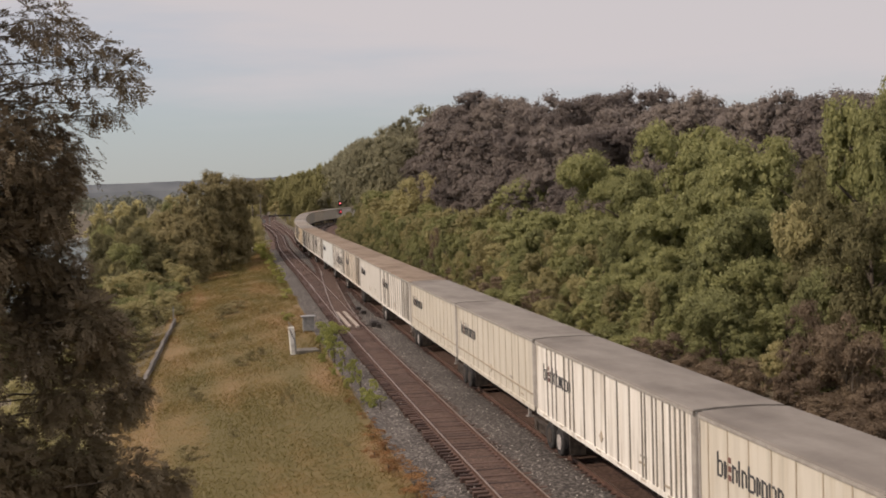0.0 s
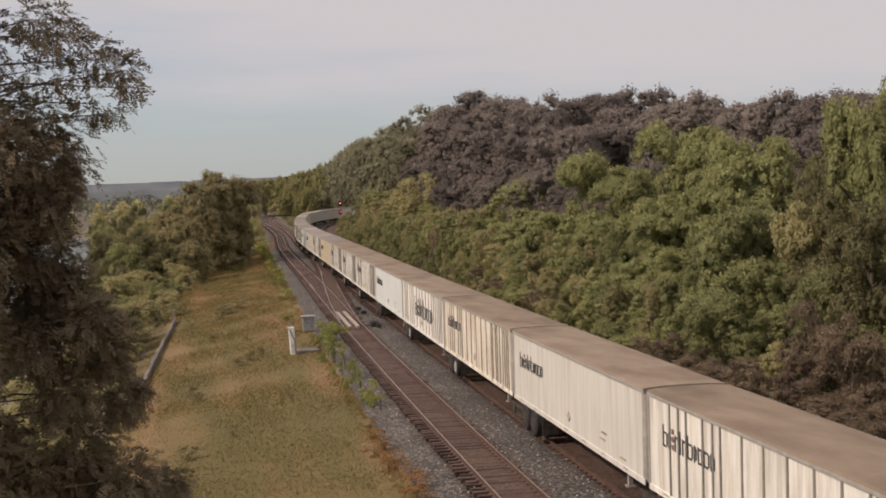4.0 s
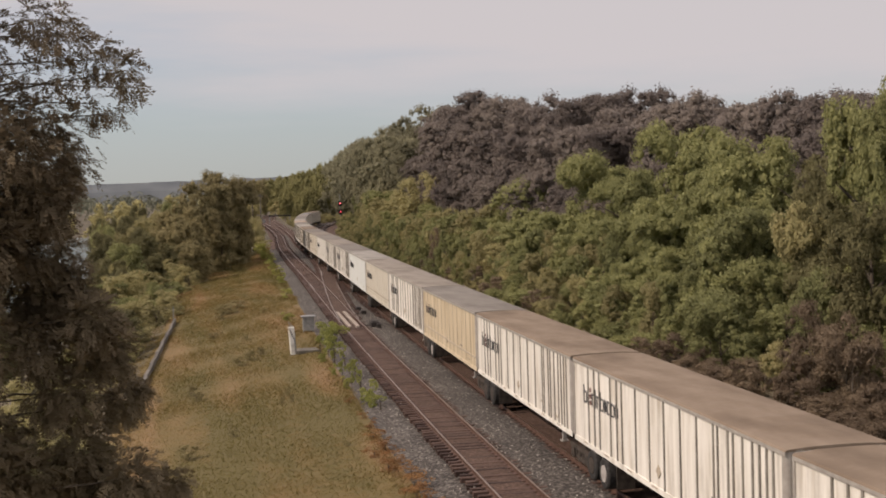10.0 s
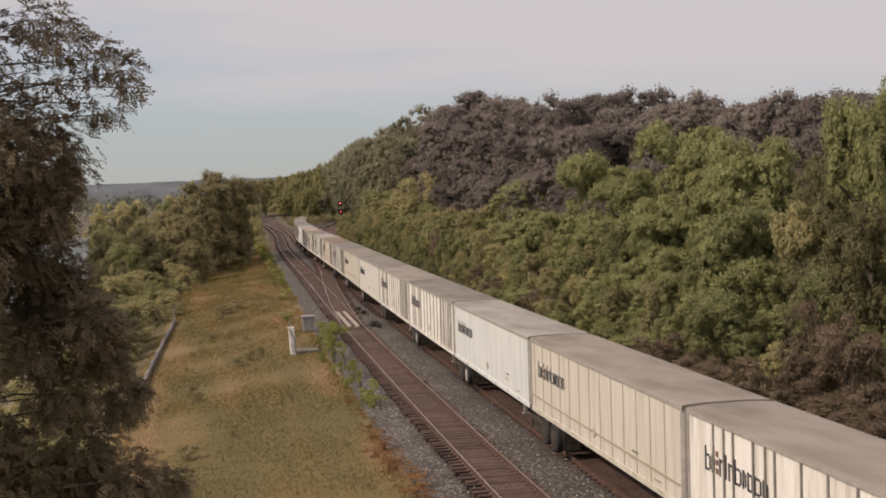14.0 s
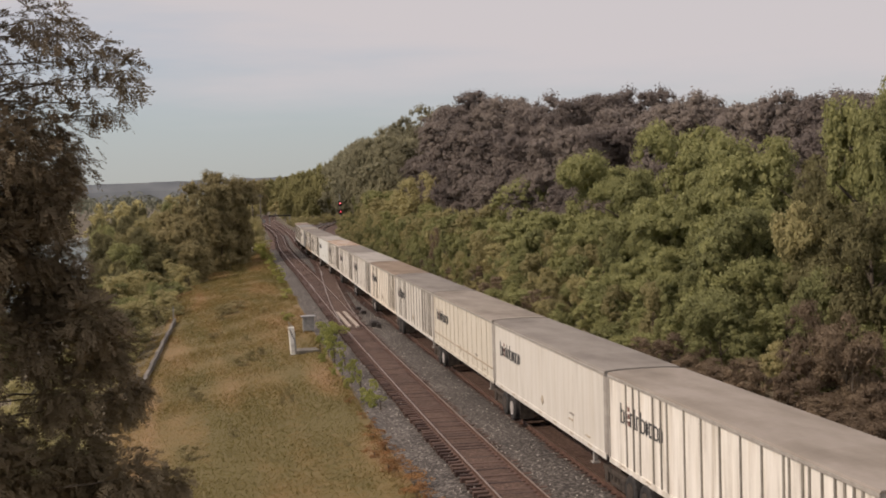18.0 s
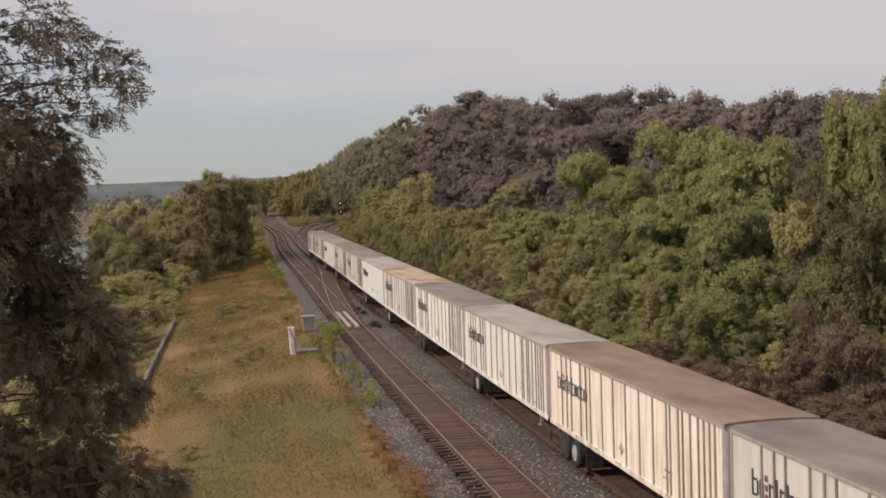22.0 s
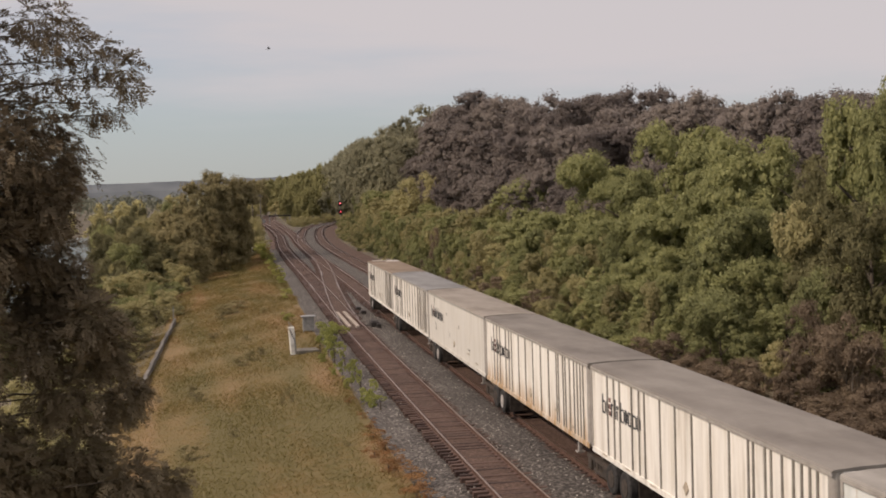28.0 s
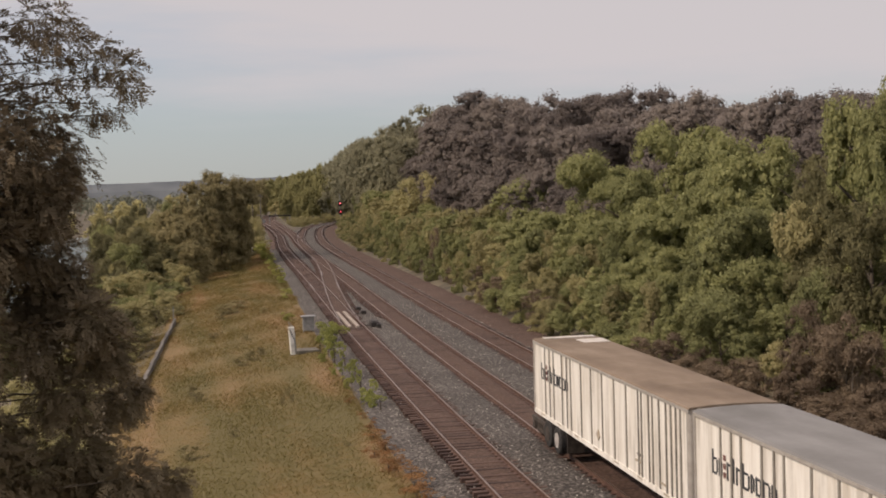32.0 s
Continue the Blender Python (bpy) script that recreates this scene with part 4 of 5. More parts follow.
def paint(kind):
    """Trailer paint with thin dirt and rust runs that differ from trailer to trailer."""
    name = "trailer_paint_" + kind
    if name in MATS:
        return MATS[name]
    m = material(name, PAINTS[kind], scale=2.2, rough=0.5, stretch=(1.5, 1.5, 0.16), detail=7, spread=(0.28, 0.62), per_object=0.16, fine=(9.0, 0.10), bump=0.06, bump_scale=2.0)
    nt = m.node_tree
    bsdf = nt.nodes["Principled BSDF"]
    src = bsdf.inputs["Base Color"].links[0].from_socket
    tc, info = nt.nodes.new("ShaderNodeTexCoord"), nt.nodes.new("ShaderNodeObjectInfo")
    shift = nt.nodes.new("ShaderNodeVectorMath")
    shift.operation = "MULTIPLY_ADD"
    shift.inputs[1].default_value = (90, 90, 90)
    nt.links.new(info.outputs["Random"], shift.inputs[0])
    nt.links.new(tc.outputs["Object"], shift.inputs[2])
    mp = nt.nodes.new("ShaderNodeMapping")
    mp.inputs["Scale"].default_value = (0.6, 2.6, 0.22)
    nt.links.new(shift.outputs["Vector"], mp.inputs["Vector"])
    nz = nt.nodes.new("ShaderNodeTexNoise")
    nz.inputs["Scale"].default_value, nz.inputs["Detail"].default_value, nz.inputs["Roughness"].default_value = 1.3, 8, 0.65
    nt.links.new(mp.outputs["Vector"], nz.inputs["Vector"])
    r = nt.nodes.new("ShaderNodeMapRange")
    r.inputs["From Min"].default_value, r.inputs["From Max"].default_value = 0.50, 0.74
    r.inputs["To Max"].default_value = STREAKS[kind]
    nt.links.new(nz.outputs["Fac"], r.inputs["Value"])
    mx = nt.nodes.new("ShaderNodeMix")
    mx.data_type = "RGBA"
    nt.links.new(r.outputs["Result"], mx.inputs["Factor"])
    nt.links.new(src, mx.inputs["A"])
    mx.inputs["B"].default_value = (0.36, 0.27, 0.15, 1)
    nt.links.new(mx.outputs["Result"], bsdf.inputs["Base Color"])
    return m


def rusty_paint():
    """White paint with rust running down its lower half."""
    m = paint("white").copy()
    m.name = "trailer_paint_rusty"
    nt = m.node_tree
    bsdf = nt.nodes["Principled BSDF"]
    src = bsdf.inputs["Base Color"].links[0].from_socket
    tc = nt.nodes.new("ShaderNodeTexCoord")
    mp = nt.nodes.new("ShaderNodeMapping")
    mp.inputs["Scale"].default_value = (1, 2.2, 0.12)
    nt.links.new(tc.outputs["Object"], mp.inputs["Vector"])
    nz = nt.nodes.new("ShaderNodeTexNoise")
    nz.inputs["Scale"].default_value, nz.inputs["Detail"].default_value = 1.6, 6
    nt.links.new(mp.outputs["Vector"], nz.inputs["Vector"])
    sp = nt.nodes.new("ShaderNodeSeparateXYZ")
    nt.links.new(tc.outputs["Object"], sp.inputs["Vector"])
    a = nt.nodes.new("ShaderNodeMath")
    a.operation = "MULTIPLY_ADD"
    a.inputs[1].default_value, a.inputs[2].default_value = -0.30, 0.62
    nt.links.new(sp.outputs["Z"], a.inputs[0])
    b = nt.nodes.new("ShaderNodeMath")
    b.operation = "ADD"
    nt.links.new(a.outputs[0], b.inputs[0])
    nt.links.new(nz.outputs["Fac"], b.inputs[1])
    r = nt.nodes.new("ShaderNodeMapRange")
    r.inputs["From Min"].default_value, r.inputs["From Max"].default_value = 0.5, 0.85
    nt.links.new(b.outputs[0], r.inputs["Value"])
    mx = nt.nodes.new("ShaderNodeMix")
    mx.data_type = "RGBA"
    nt.links.new(r.outputs["Result"], mx.inputs["Factor"])
    nt.links.new(src, mx.inputs["A"])
    mx.inputs["B"].default_value = (0.40, 0.25, 0.12, 1)
    nt.links.new(mx.outputs["Result"], bsdf.inputs["Base Color"])
    MATS["trailer_paint_rusty"] = m
    return m


def roof_mat(kind):
    return material("trailer_roof_" + kind, ROOFS[kind], scale=0.9, rough=0.85, specular=0.15, stretch=(1, 0.35, 1), detail=7, spread=(0.3, 0.68), per_object=0.1, fine=(6.0, 0.14), bump=0.1, bump_scale=1.5)


def shared(name, key, mat, parent, build, at=None, label=""):
    """A part on a mesh that all alike parts share; its material sits on the object."""
    if key not in CACHE:
        bm = build()
        me = bpy.data.meshes.new(name)
        bm.to_mesh(me)
        bm.free()
        me.materials.append(mat)
        CACHE[key] = me
    ob = new(name, CACHE[key])
    ob.material_slots[0].link = "OBJECT"
    ob.material_slots[0].material = mat
    ob.parent = parent
    if at is not None:
        ob.location = at
    if label:
        ob["label"] = label
    return ob


HL = TRAILER_L / 2
RIBS_R = (0.098, 0.137, 0.171, 0.24, 0.279, 0.309, 0.387, 0.459, 0.533, 0.609, 0.681, 0.749, 0.766, 0.805, 0.824, 0.858, 0.892, 0.916, 0.939, 0.960)
RIBS_F = tuple(0.03 + 0.0735 * k for k in range(13))
RIBS_B = (0.06, 0.10, 0.137, 0.21, 0.26, 0.30, 0.387, 0.459, 0.533, 0.609, 0.681, 0.749, 0.79, 0.83, 0.87, 0.905, 0.935, 0.96)


def roof_shell():
    """A shallow domed roof sheet with thickness and low cross seams."""
    bm = bmesh.new()
    cols = ((-1.0, -0.05), (-0.96, 0.0), (-0.5, 0.028), (0.0, 0.038), (0.5, 0.028), (0.96, 0.0), (1.0, -0.05))
    rows = []
    n = 56
    for j in range(n + 1):
        y = -HL + TRAILER_L * j / n
        lift = 0.010 if j % 4 == 0 else 0.0
        lift += 0.008 * math.sin(j * 1.7)
        rows.append([bm.verts.new((c * (HALF_W + 0.012), y, ROOF_Z + h + (lift if abs(c) < 0.9 else 0))) for c, h in cols])
    for a, b in zip(rows, rows[1:]):
        for k in range(len(cols) - 1):
            bm.faces.new((a[k], a[k + 1], b[k + 1], b[k]))
    for r in (rows[0], rows[-1]):
        bm.faces.new(r if r is rows[0] else r[::-1])
    bmesh.ops.recalc_face_normals(bm, faces=bm.faces)
    return bm


def body_shell():
    bm = bmesh.new()
    box(bm, -HALF_W + 0.03, HALF_W - 0.03, -HL, HL, FLOOR_Z, ROOF_Z - 0.03)
    edges = [e for e in bm.edges if abs(e.verts[0].co.z - e.verts[1].co.z) > 1 and e.verts[0].co.y < 0]
    bmesh.ops.bevel(bm, geom=edges, offset=0.22, segments=5, affect="EDGES")
    return bm


TALL = (1, 0, 2, 0, 1, 0, 1, 0, 0, 0, 0)
WIDE = (0.34, 0.20, 0.14, 0.29, 0.11, 0.29, 0.38, 0.20, 0.30, 0.38, 0.28)


def letter_bar(tall, wide, k):
    """A plain block of one letter's size, notched so that paint shows through."""
    bm = bmesh.new()
    h = 0.62 * k if tall else 0.45 * k
    w, bar = wide * k, 0.10 * k
    x0, x1 = -0.006, 0.03
    if tall == 2:
        for z in (0.02, 0.24, 0.46):
            box(bm, x0, x1, -w, 0, z * k, (z + 0.14) * k)
        return bm
    stem = min(0.075 * k, w * 0.7)
    box(bm, x0, x1, -stem, 0, 0, h)
    if wide > 0.15:
        box(bm, x0 + 0.001, x1, -w, -w + stem, 0.06 * k, 0.38 * k)
        box(bm, x0 + 0.002, x1 - 0.001, -w + stem, -stem, 0.37 * k, 0.43 * k)
    if wide > 0.29:
        box(bm, x0 + 0.002, x1 - 0.001, -w + stem, -stem, 0.0, 0.06 * k)
    return bm


def trailer(i, kind, colour, roof, label):
    ob = empty("freight_trailer")
    tagged(ob, label, "trailer", "trailers of the train")
    body_m = rusty_paint() if colour == "rusty" and "trailer_paint_rusty" not in MATS else (MATS["trailer_paint_rusty"] if colour == "rusty" else paint(colour))
    rib_m = material("rib_metal", [(0.16, 0.145, 0.125), (0.24, 0.22, 0.19)], scale=3, rough=0.5, per_object=0.4)
    # darker tan puts the seams' shadow into their colour; plates and reflectors share it
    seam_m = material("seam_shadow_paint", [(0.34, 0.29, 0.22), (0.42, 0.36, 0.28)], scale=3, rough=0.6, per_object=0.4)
    faint_m = material("seam_faint_paint", [(0.52, 0.49, 0.43), (0.60, 0.57, 0.50)], scale=3, rough=0.6, per_object=0.4)
    alu = material("aluminium_rail", [(0.32, 0.295, 0.265), (0.43, 0.40, 0.36)], scale=3, rough=0.5, metal=0.2)
    dark = material("underframe", [(0.035, 0.028, 0.023), (0.075, 0.06, 0.048)], scale=5, rough=0.8)
    tyre_m = material("tyre_rubber", [(0.02, 0.019, 0.018), (0.045, 0.042, 0.04)], scale=8, rough=0.9)
    rim_m = material("rim_paint", [(0.26, 0.24, 0.22), (0.46, 0.43, 0.40)], scale=6, rough=0.5)
    ink = material("dark_lettering", [(0.03, 0.032, 0.036), (0.06, 0.062, 0.066)], scale=9, rough=0.6)
    redm = material("red_mark", [(0.14, 0.07, 0.06), (0.20, 0.10, 0.085)], scale=9, rough=0.6)
    shared("body", "body", body_m, ob, body_shell)
    shared("roof", "roof", roof_mat(roof), ob, roof_shell)
    for x in (-1, 1):
        shared("top_rail", ("top", x), alu, ob, lambda: shape((box, *sorted((x * (HALF_W + 0.010), x * (HALF_W - 0.035))), -HL + 0.02, HL - 0.02, ROOF_Z - 0.15, ROOF_Z - 0.055, 0.01)))
        shared("bottom_rail", ("bot", x), body_m, ob, lambda: shape((box, *sorted((x * (HALF_W + 0.004), x * (HALF_W - 0.035))), -HL + 0.02, HL - 0.02, FLOOR_Z - 0.08, FLOOR_Z + 0.10, 0.01)))
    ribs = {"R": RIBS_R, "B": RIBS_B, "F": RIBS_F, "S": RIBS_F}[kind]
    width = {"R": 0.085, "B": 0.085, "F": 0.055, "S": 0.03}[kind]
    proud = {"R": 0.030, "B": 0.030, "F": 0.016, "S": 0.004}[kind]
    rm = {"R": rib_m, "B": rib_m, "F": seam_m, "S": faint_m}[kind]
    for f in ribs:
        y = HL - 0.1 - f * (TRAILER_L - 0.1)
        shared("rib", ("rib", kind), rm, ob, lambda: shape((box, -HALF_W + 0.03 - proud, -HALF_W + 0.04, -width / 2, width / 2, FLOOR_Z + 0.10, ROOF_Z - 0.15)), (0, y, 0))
    shared("rear_post", "rear_post", alu, ob, lambda: shape((box, -HALF_W - 0.004, -HALF_W + 0.1, HL - 0.10, HL + 0.004, FLOOR_Z - 0.06, ROOF_Z - 0.05, 0.015)))
    shared("front_post", "front_post", alu, ob, lambda: shape((cyl, (-HALF_W + 0.17, -HL + 0.17, FLOOR_Z), (-HALF_W + 0.17, -HL + 0.17, ROOF_Z - 0.06), 0.158, None, 20)))
    for y in (-2.0, 2.0):
        shared("rear_door", ("door", y), body_m, ob, lambda: shape((box, -HALF_W * 0.5 + y * 0.31 - 0.0 - 0.0, -HALF_W * 0.5 + y * 0.31 + 1.2, HL - 0.01, HL + 0.035, FLOOR_Z + 0.1, ROOF_Z - 0.15, 0.01))).location.x = 0.05
    if kind == "F":
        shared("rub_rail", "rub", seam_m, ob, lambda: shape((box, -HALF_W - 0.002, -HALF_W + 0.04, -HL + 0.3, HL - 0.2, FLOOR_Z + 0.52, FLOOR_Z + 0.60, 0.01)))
    big = kind == "B"
    k, y, zb = (1.9, 2.6, 2.05) if big else (1.0, HL - 1.15, 2.62)
    for n, (tall, wide) in enumerate(zip(TALL, WIDE)):
        shared("lettering_bar", ("letter", tall, wide, big), redm if tall == 2 else ink, ob, lambda: letter_bar(tall, wide, k), (-HALF_W + 0.018, y, zb), "faded red mark" if tall == 2 else "")
        y -= (wide + 0.07) * k
    shared("placard", "placard", seam_m, ob, lambda: rotated_plate(0.26), (-HALF_W + 0.012, HL - 8.3, 1.78), "small diamond placard")
    for k, y in enumerate((-4.2, -4.05, -6.1)):
        shared("data_plate", ("plate", k), rib_m if k == 0 else seam_m, ob, lambda: shape((box, -HALF_W + 0.006, -HALF_W + 0.03, -0.26, 0.26, -0.03, 0.03)), (0, y, 1.95 - 0.22 * k))
    for k in range(7):
        shared("reflector", "reflector", seam_m, ob, lambda: shape((box, -HALF_W - 0.012, -HALF_W + 0.03, -0.22, 0.22, FLOOR_Z + 0.02, FLOOR_Z + 0.07)), (0, HL - 1.4 - 2.2 * k, 0))
    if i == len(TRAIN_SET) - 1:
        pale = material("patch_metal", [(0.42, 0.38, 0.33), (0.56, 0.52, 0.47)], scale=5, rough=0.6)
        part("roof_patch", shape((box, -0.95, 1.1, HL - 0.55, HL - 0.15, ROOF_Z + 0.02, ROOF_Z + 0.055, 0.01)), pale, ob, "pale repair sheet")
        part("roof_patch", shape((box, 0.1, 1.15, HL - 2.3, HL - 1.2, ROOF_Z + 0.02, ROOF_Z + 0.05, 0.01)), pale, ob, "pale repair sheet")
    if colour == "ivory" and roof == "taupe":
        scuffs = ((6.2, 2.6, 0.35), (6.0, 3.3, 0.5), (5.1, 3.0, 0.12), (4.6, 2.75, 0.5), (4.0, 2.9, 0.2), (3.2, 2.6, 0.45), (2.1, 3.1, 0.15), (5.6, 1.9, 0.5), (1.2, 2.0, 0.25), (-1.5, 2.7, 0.2))
        for q, zz, hh in scuffs:
            part("scuff", shape((box, -HALF_W + 0.02, -HALF_W + 0.036, q - 0.05, q + 0.05, zz, zz + hh)), rib_m, ob)
    shared("underframe", "under", dark, ob, lambda: shape((box, -0.55, -0.35, -HL + 0.5, HL - 0.3, 0.85, FLOOR_Z), (box, 0.35, 0.55, -HL + 0.5, HL - 0.3, 0.85, FLOOR_Z), *[(box, -1.2, 1.2, -HL + 1 + k, -HL + 1.1 + k, 1.02, FLOOR_Z) for k in range(15)]))
    for y in (HL - 2.15, HL - 3.45):
        shared("axle", "axle", dark, ob, lambda: shape((cyl, (-1.15, 0, 0.66), (1.15, 0, 0.66), 0.08, None, 10)), (0, y, 0))
        for x in (-1.08, 1.08):
            t = shared("road_tyre", "tyre", tyre_m, ob, tyre_mesh, (x, y, 0.66))
            shared("rim", "rim", rim_m if y < HL - 3 and i % 3 != 1 else dark, t, lambda: shape((cyl, (-0.30, 0, 0), (0.30, 0, 0), 0.28, 0.28, 20)))
    shared("mud_flap", "flap", dark, ob, lambda: shape((box, -1.25, -0.65, -0.02, 0.02, 0.35, 1.2)), (0, HL - 4.4, 0))
    for x in (-0.75, 0.75):
        shared("landing_leg", "leg", rim_m if i % 3 else alu, ob, lambda: shape((box, -0.07, 0.07, -0.07, 0.07, 0.42, 1.2, 0.01), (box, -0.14, 0.14, -0.14, 0.14, 0.38, 0.43)), (x, -HL + 3.0, 0))
    bg = shared("rail_bogie", "bogie", dark, ob, bogie_mesh, (0, PITCH_L / 2, 0))
    for y in (-0.85, 0.85):
        WHEELSETS.append((i - 4, y, shared("wheelset", "wheelset", MATS["rail_steel"], bg, wheelset_mesh, (0, y, 0.42))))
    for x in (-0.98, 0.98):
        shared("side_frame", "sframe", dark, bg, side_frame_mesh, (x, 0, 0))
    shared("coupler", "coupler", dark, bg, lambda: shape((box, -0.25, 0.25, -1.0, 1.3, 0.85, 1.1, 0.03), (cyl, (-0.7, -1.15, 0.55), (0.7, -1.15, 0.55), 0.09)))
    return ob


def rotated_plate(size):
    bm = bmesh.new()
    box(bm, -0.02, 0.012, -size / 2, size / 2, -size / 2, size / 2)
    bmesh.ops.rotate(bm, verts=bm.verts, cent=(0, 0, 0), matrix=Matrix.Rotation(radians(45), 3, "X"))
    return bm


def tyre_mesh():
    bm = bmesh.new()
    prof = ((-0.29, 0.30), (-0.29, 0.46), (-0.24, 0.51), (-0.03, 0.515), (-0.02, 0.47), (0.02, 0.47), (0.03, 0.515), (0.24, 0.51), (0.29, 0.46), (0.29, 0.30))
    n = 28
    rings = []
    for k in range(n):
        a = 2 * math.pi * k / n
        rings.append([bm.verts.new((x, r * math.cos(a), r * math.sin(a))) for x, r in prof])
    for k in range(n):
        a, b = rings[k], rings[(k + 1) % n]
        for j in range(len(prof)):
            q = (j + 1) % len(prof)
            bm.faces.new((a[j], a[q], b[q], b[j]))
    return bm


def wheelset_mesh():
    calls = [(cyl, (-0.9, 0, 0), (0.9, 0, 0), 0.085, 0.085, 12)]
    for x in (-1, 1):
        calls += [(cyl, (x * 0.69, 0, 0), (x * 0.82, 0, 0), 0.42, 0.41, 28), (cyl, (x * 0.66, 0, 0), (x * 0.69, 0, 0), 0.45, 0.45, 28), (cyl, (x * 0.82, 0, 0), (x * 0.88, 0, 0), 0.13, 0.12, 14)]
        calls += [(box, *sorted((x * 0.81, x * 0.845)), -0.03, 0.03, -0.36, 0.36)]
    return shape(*calls)


def side_frame_mesh():
    return shape((box, -0.08, 0.08, -1.25, 1.25, 0.62, 0.78, 0.03), (box, -0.07, 0.07, -0.5, 0.5, 0.25, 0.4, 0.03), (box, -0.07, 0.07, -0.55, -0.42, 0.3, 0.7), (box, -0.07, 0.07, 0.42, 0.55, 0.3, 0.7),
                 (box, -0.12, 0.12, -1.02, -0.68, 0.28, 0.68, 0.04), (box, -0.12, 0.12, 0.68, 1.02, 0.28, 0.68, 0.04), (cyl, (0, -0.2, 0.38), (0, -0.2, 0.66), 0.1), (cyl, (0, 0.2, 0.38), (0, 0.2, 0.66), 0.1))


def bogie_mesh():
    return shape((box, -0.95, 0.95, -0.22, 0.22, 0.5, 0.86, 0.04), (box, -0.4, 0.4, -0.6, 0.6, 0.86, 1.12, 0.03))


TRAIN_SET = ("F cream grey", "R white grey", "F cream grey", "R white grey", "F cream grey", "F cream grey", "R white brown", "S ivory brown", "R dirty brown", "B white brown", "S bright brown", "R white brown",
             "R white brown", "R white brown", "F tan grey", "R white taupe", "F cream taupe", "S bright pale", "R white grey", "R white taupe", "S ivory grey", "F cream taupe", "R ivory grey", "R dirty brown",
             "R white pale", "R white grey", "R white rusty", "S bright pale", "R white grey", "R rusty grey", "S ivory taupe", "R white blue", "R white brown")


def make_train():
    out = []
    for k, spec in enumerate(TRAIN_SET):
        kind, colour, roof = spec.split()
        tone = {"white": "white", "bright": "bright white", "ivory": "ivory", "cream": "cream", "tan": "tan", "dirty": "grimy white", "rusty": "rust-streaked white"}[colour]
        form = {"R": "ribbed freight trailer with dark lettering", "B": "ribbed freight trailer with very large lettering", "F": "fine-seamed freight trailer with dark lettering", "S": "smooth-sided freight trailer with dark lettering"}[kind]
        out.append((k - 4, trailer(k, kind, colour, roof, f"{tone} {form} and {roof} roof")))
    return out


# ---------------------------------------------------------------- grass and weeds
def grass():
    rng = np.random.default_rng(21)
    n = 260000
    s = 34 + 215 * rng.uniform(0, 1, n) ** 1.7
    brow = np.array([left_bank(v) for v in s])
    f = rng.uniform(0, 1, n)
    edge = -6.55 + 0.5 * np.sin(s * 0.31) + 0.35 * np.sin(s * 0.83 + 1)
    u = edge + f * (brow - 3.5 - edge)
    v = np.empty((n, 3, 3))
    pts = np.array([place(a, b) for a, b in zip(s, u)])
    z = np.array([ground_z(p[0], p[1]) for p in pts])
    pts[:, 2] = z - 0.03
    patch = np.array([noise.noise(Vector((p[0] * 0.25, p[1] * 0.18, 0))) for p in pts])
    h = rng.uniform(0.04, 0.12, n) * (1.0 + 0.7 * patch) * (1 + s / 300)
    w = 0.007 + 0.00033 * s
    ang = rng.uniform(0, 6.28, n)
    side = np.stack([np.cos(ang) * w, np.sin(ang) * w, np.zeros(n)], 1)
    lean = np.stack([rng.normal(0.05, 0.13, n), rng.normal(0, 0.13, n), h], 1)
    v[:, 0], v[:, 1], v[:, 2] = pts - side, pts + side, pts + lean
    me = bpy.data.meshes.new("grass")
    me.vertices.add(n * 3)
    me.vertices.foreach_set("co", v.reshape(-1))
    me.loops.add(n * 3)
    me.loops.foreach_set("vertex_index", np.arange(n * 3))
    me.polygons.add(n)
    me.polygons.foreach_set("loop_start", np.arange(n) * 3)
    me.update(calc_edges=True)
    me.materials.append(M_GRASS)
    tagged(new("grass", me), "dry golden and green grass on the bank", "grass", kind="stuff")


def loose_stones():
    """Single paler stones lying on the ballast, as one scatter."""
    rng = np.random.default_rng(12)
    n = 9000
    s = 36 + 90 * rng.uniform(0, 1, n) ** 1.5
    u = rng.uniform(-6.4, 7.6, n)
    keep = [k for k in range(n) if min(abs(u[k] - c) for c in (TRACK_LEFT, TRACK_MID, TRACK_RIGHT)) > 0.95]
    verts, faces = [], []
    for k in keep:
        heaped = TRACK_LEFT + 0.95 < u[k] < TRACK_RIGHT - 0.9
        p = place(s[k], u[k], -0.115 if heaped else -0.225)
        r = rng.uniform(0.02, 0.05)
        base = len(verts)
        w = rng.uniform(0.7, 1.3, 6)
        for (x, y, z), f in zip(((1, 0, 0), (-1, 0, 0), (0, 1, 0), (0, -1, 0), (0, 0, 1), (0, 0, -1)), w):
            verts.append((p.x + x * r * f, p.y + y * r * f, p.z + z * r * f * 0.8))
        faces += [tuple(base + i for i in f) for f in ((0, 2, 4), (2, 1, 4), (1, 3, 4), (3, 0, 4), (2, 0, 5), (1, 2, 5), (3, 1, 5), (0, 3, 5))]
    m = material("loose_stone", [(0.09, 0.08, 0.07), (0.19, 0.17, 0.15), (0.38, 0.35, 0.31)], scale=1.0, per_island=0.9, spread=(0.2, 0.8), rough=0.95)
    tagged(mesh_object("loose_stones", verts, faces, m), "scattered pale stones on the ballast", "stones", kind="stuff")


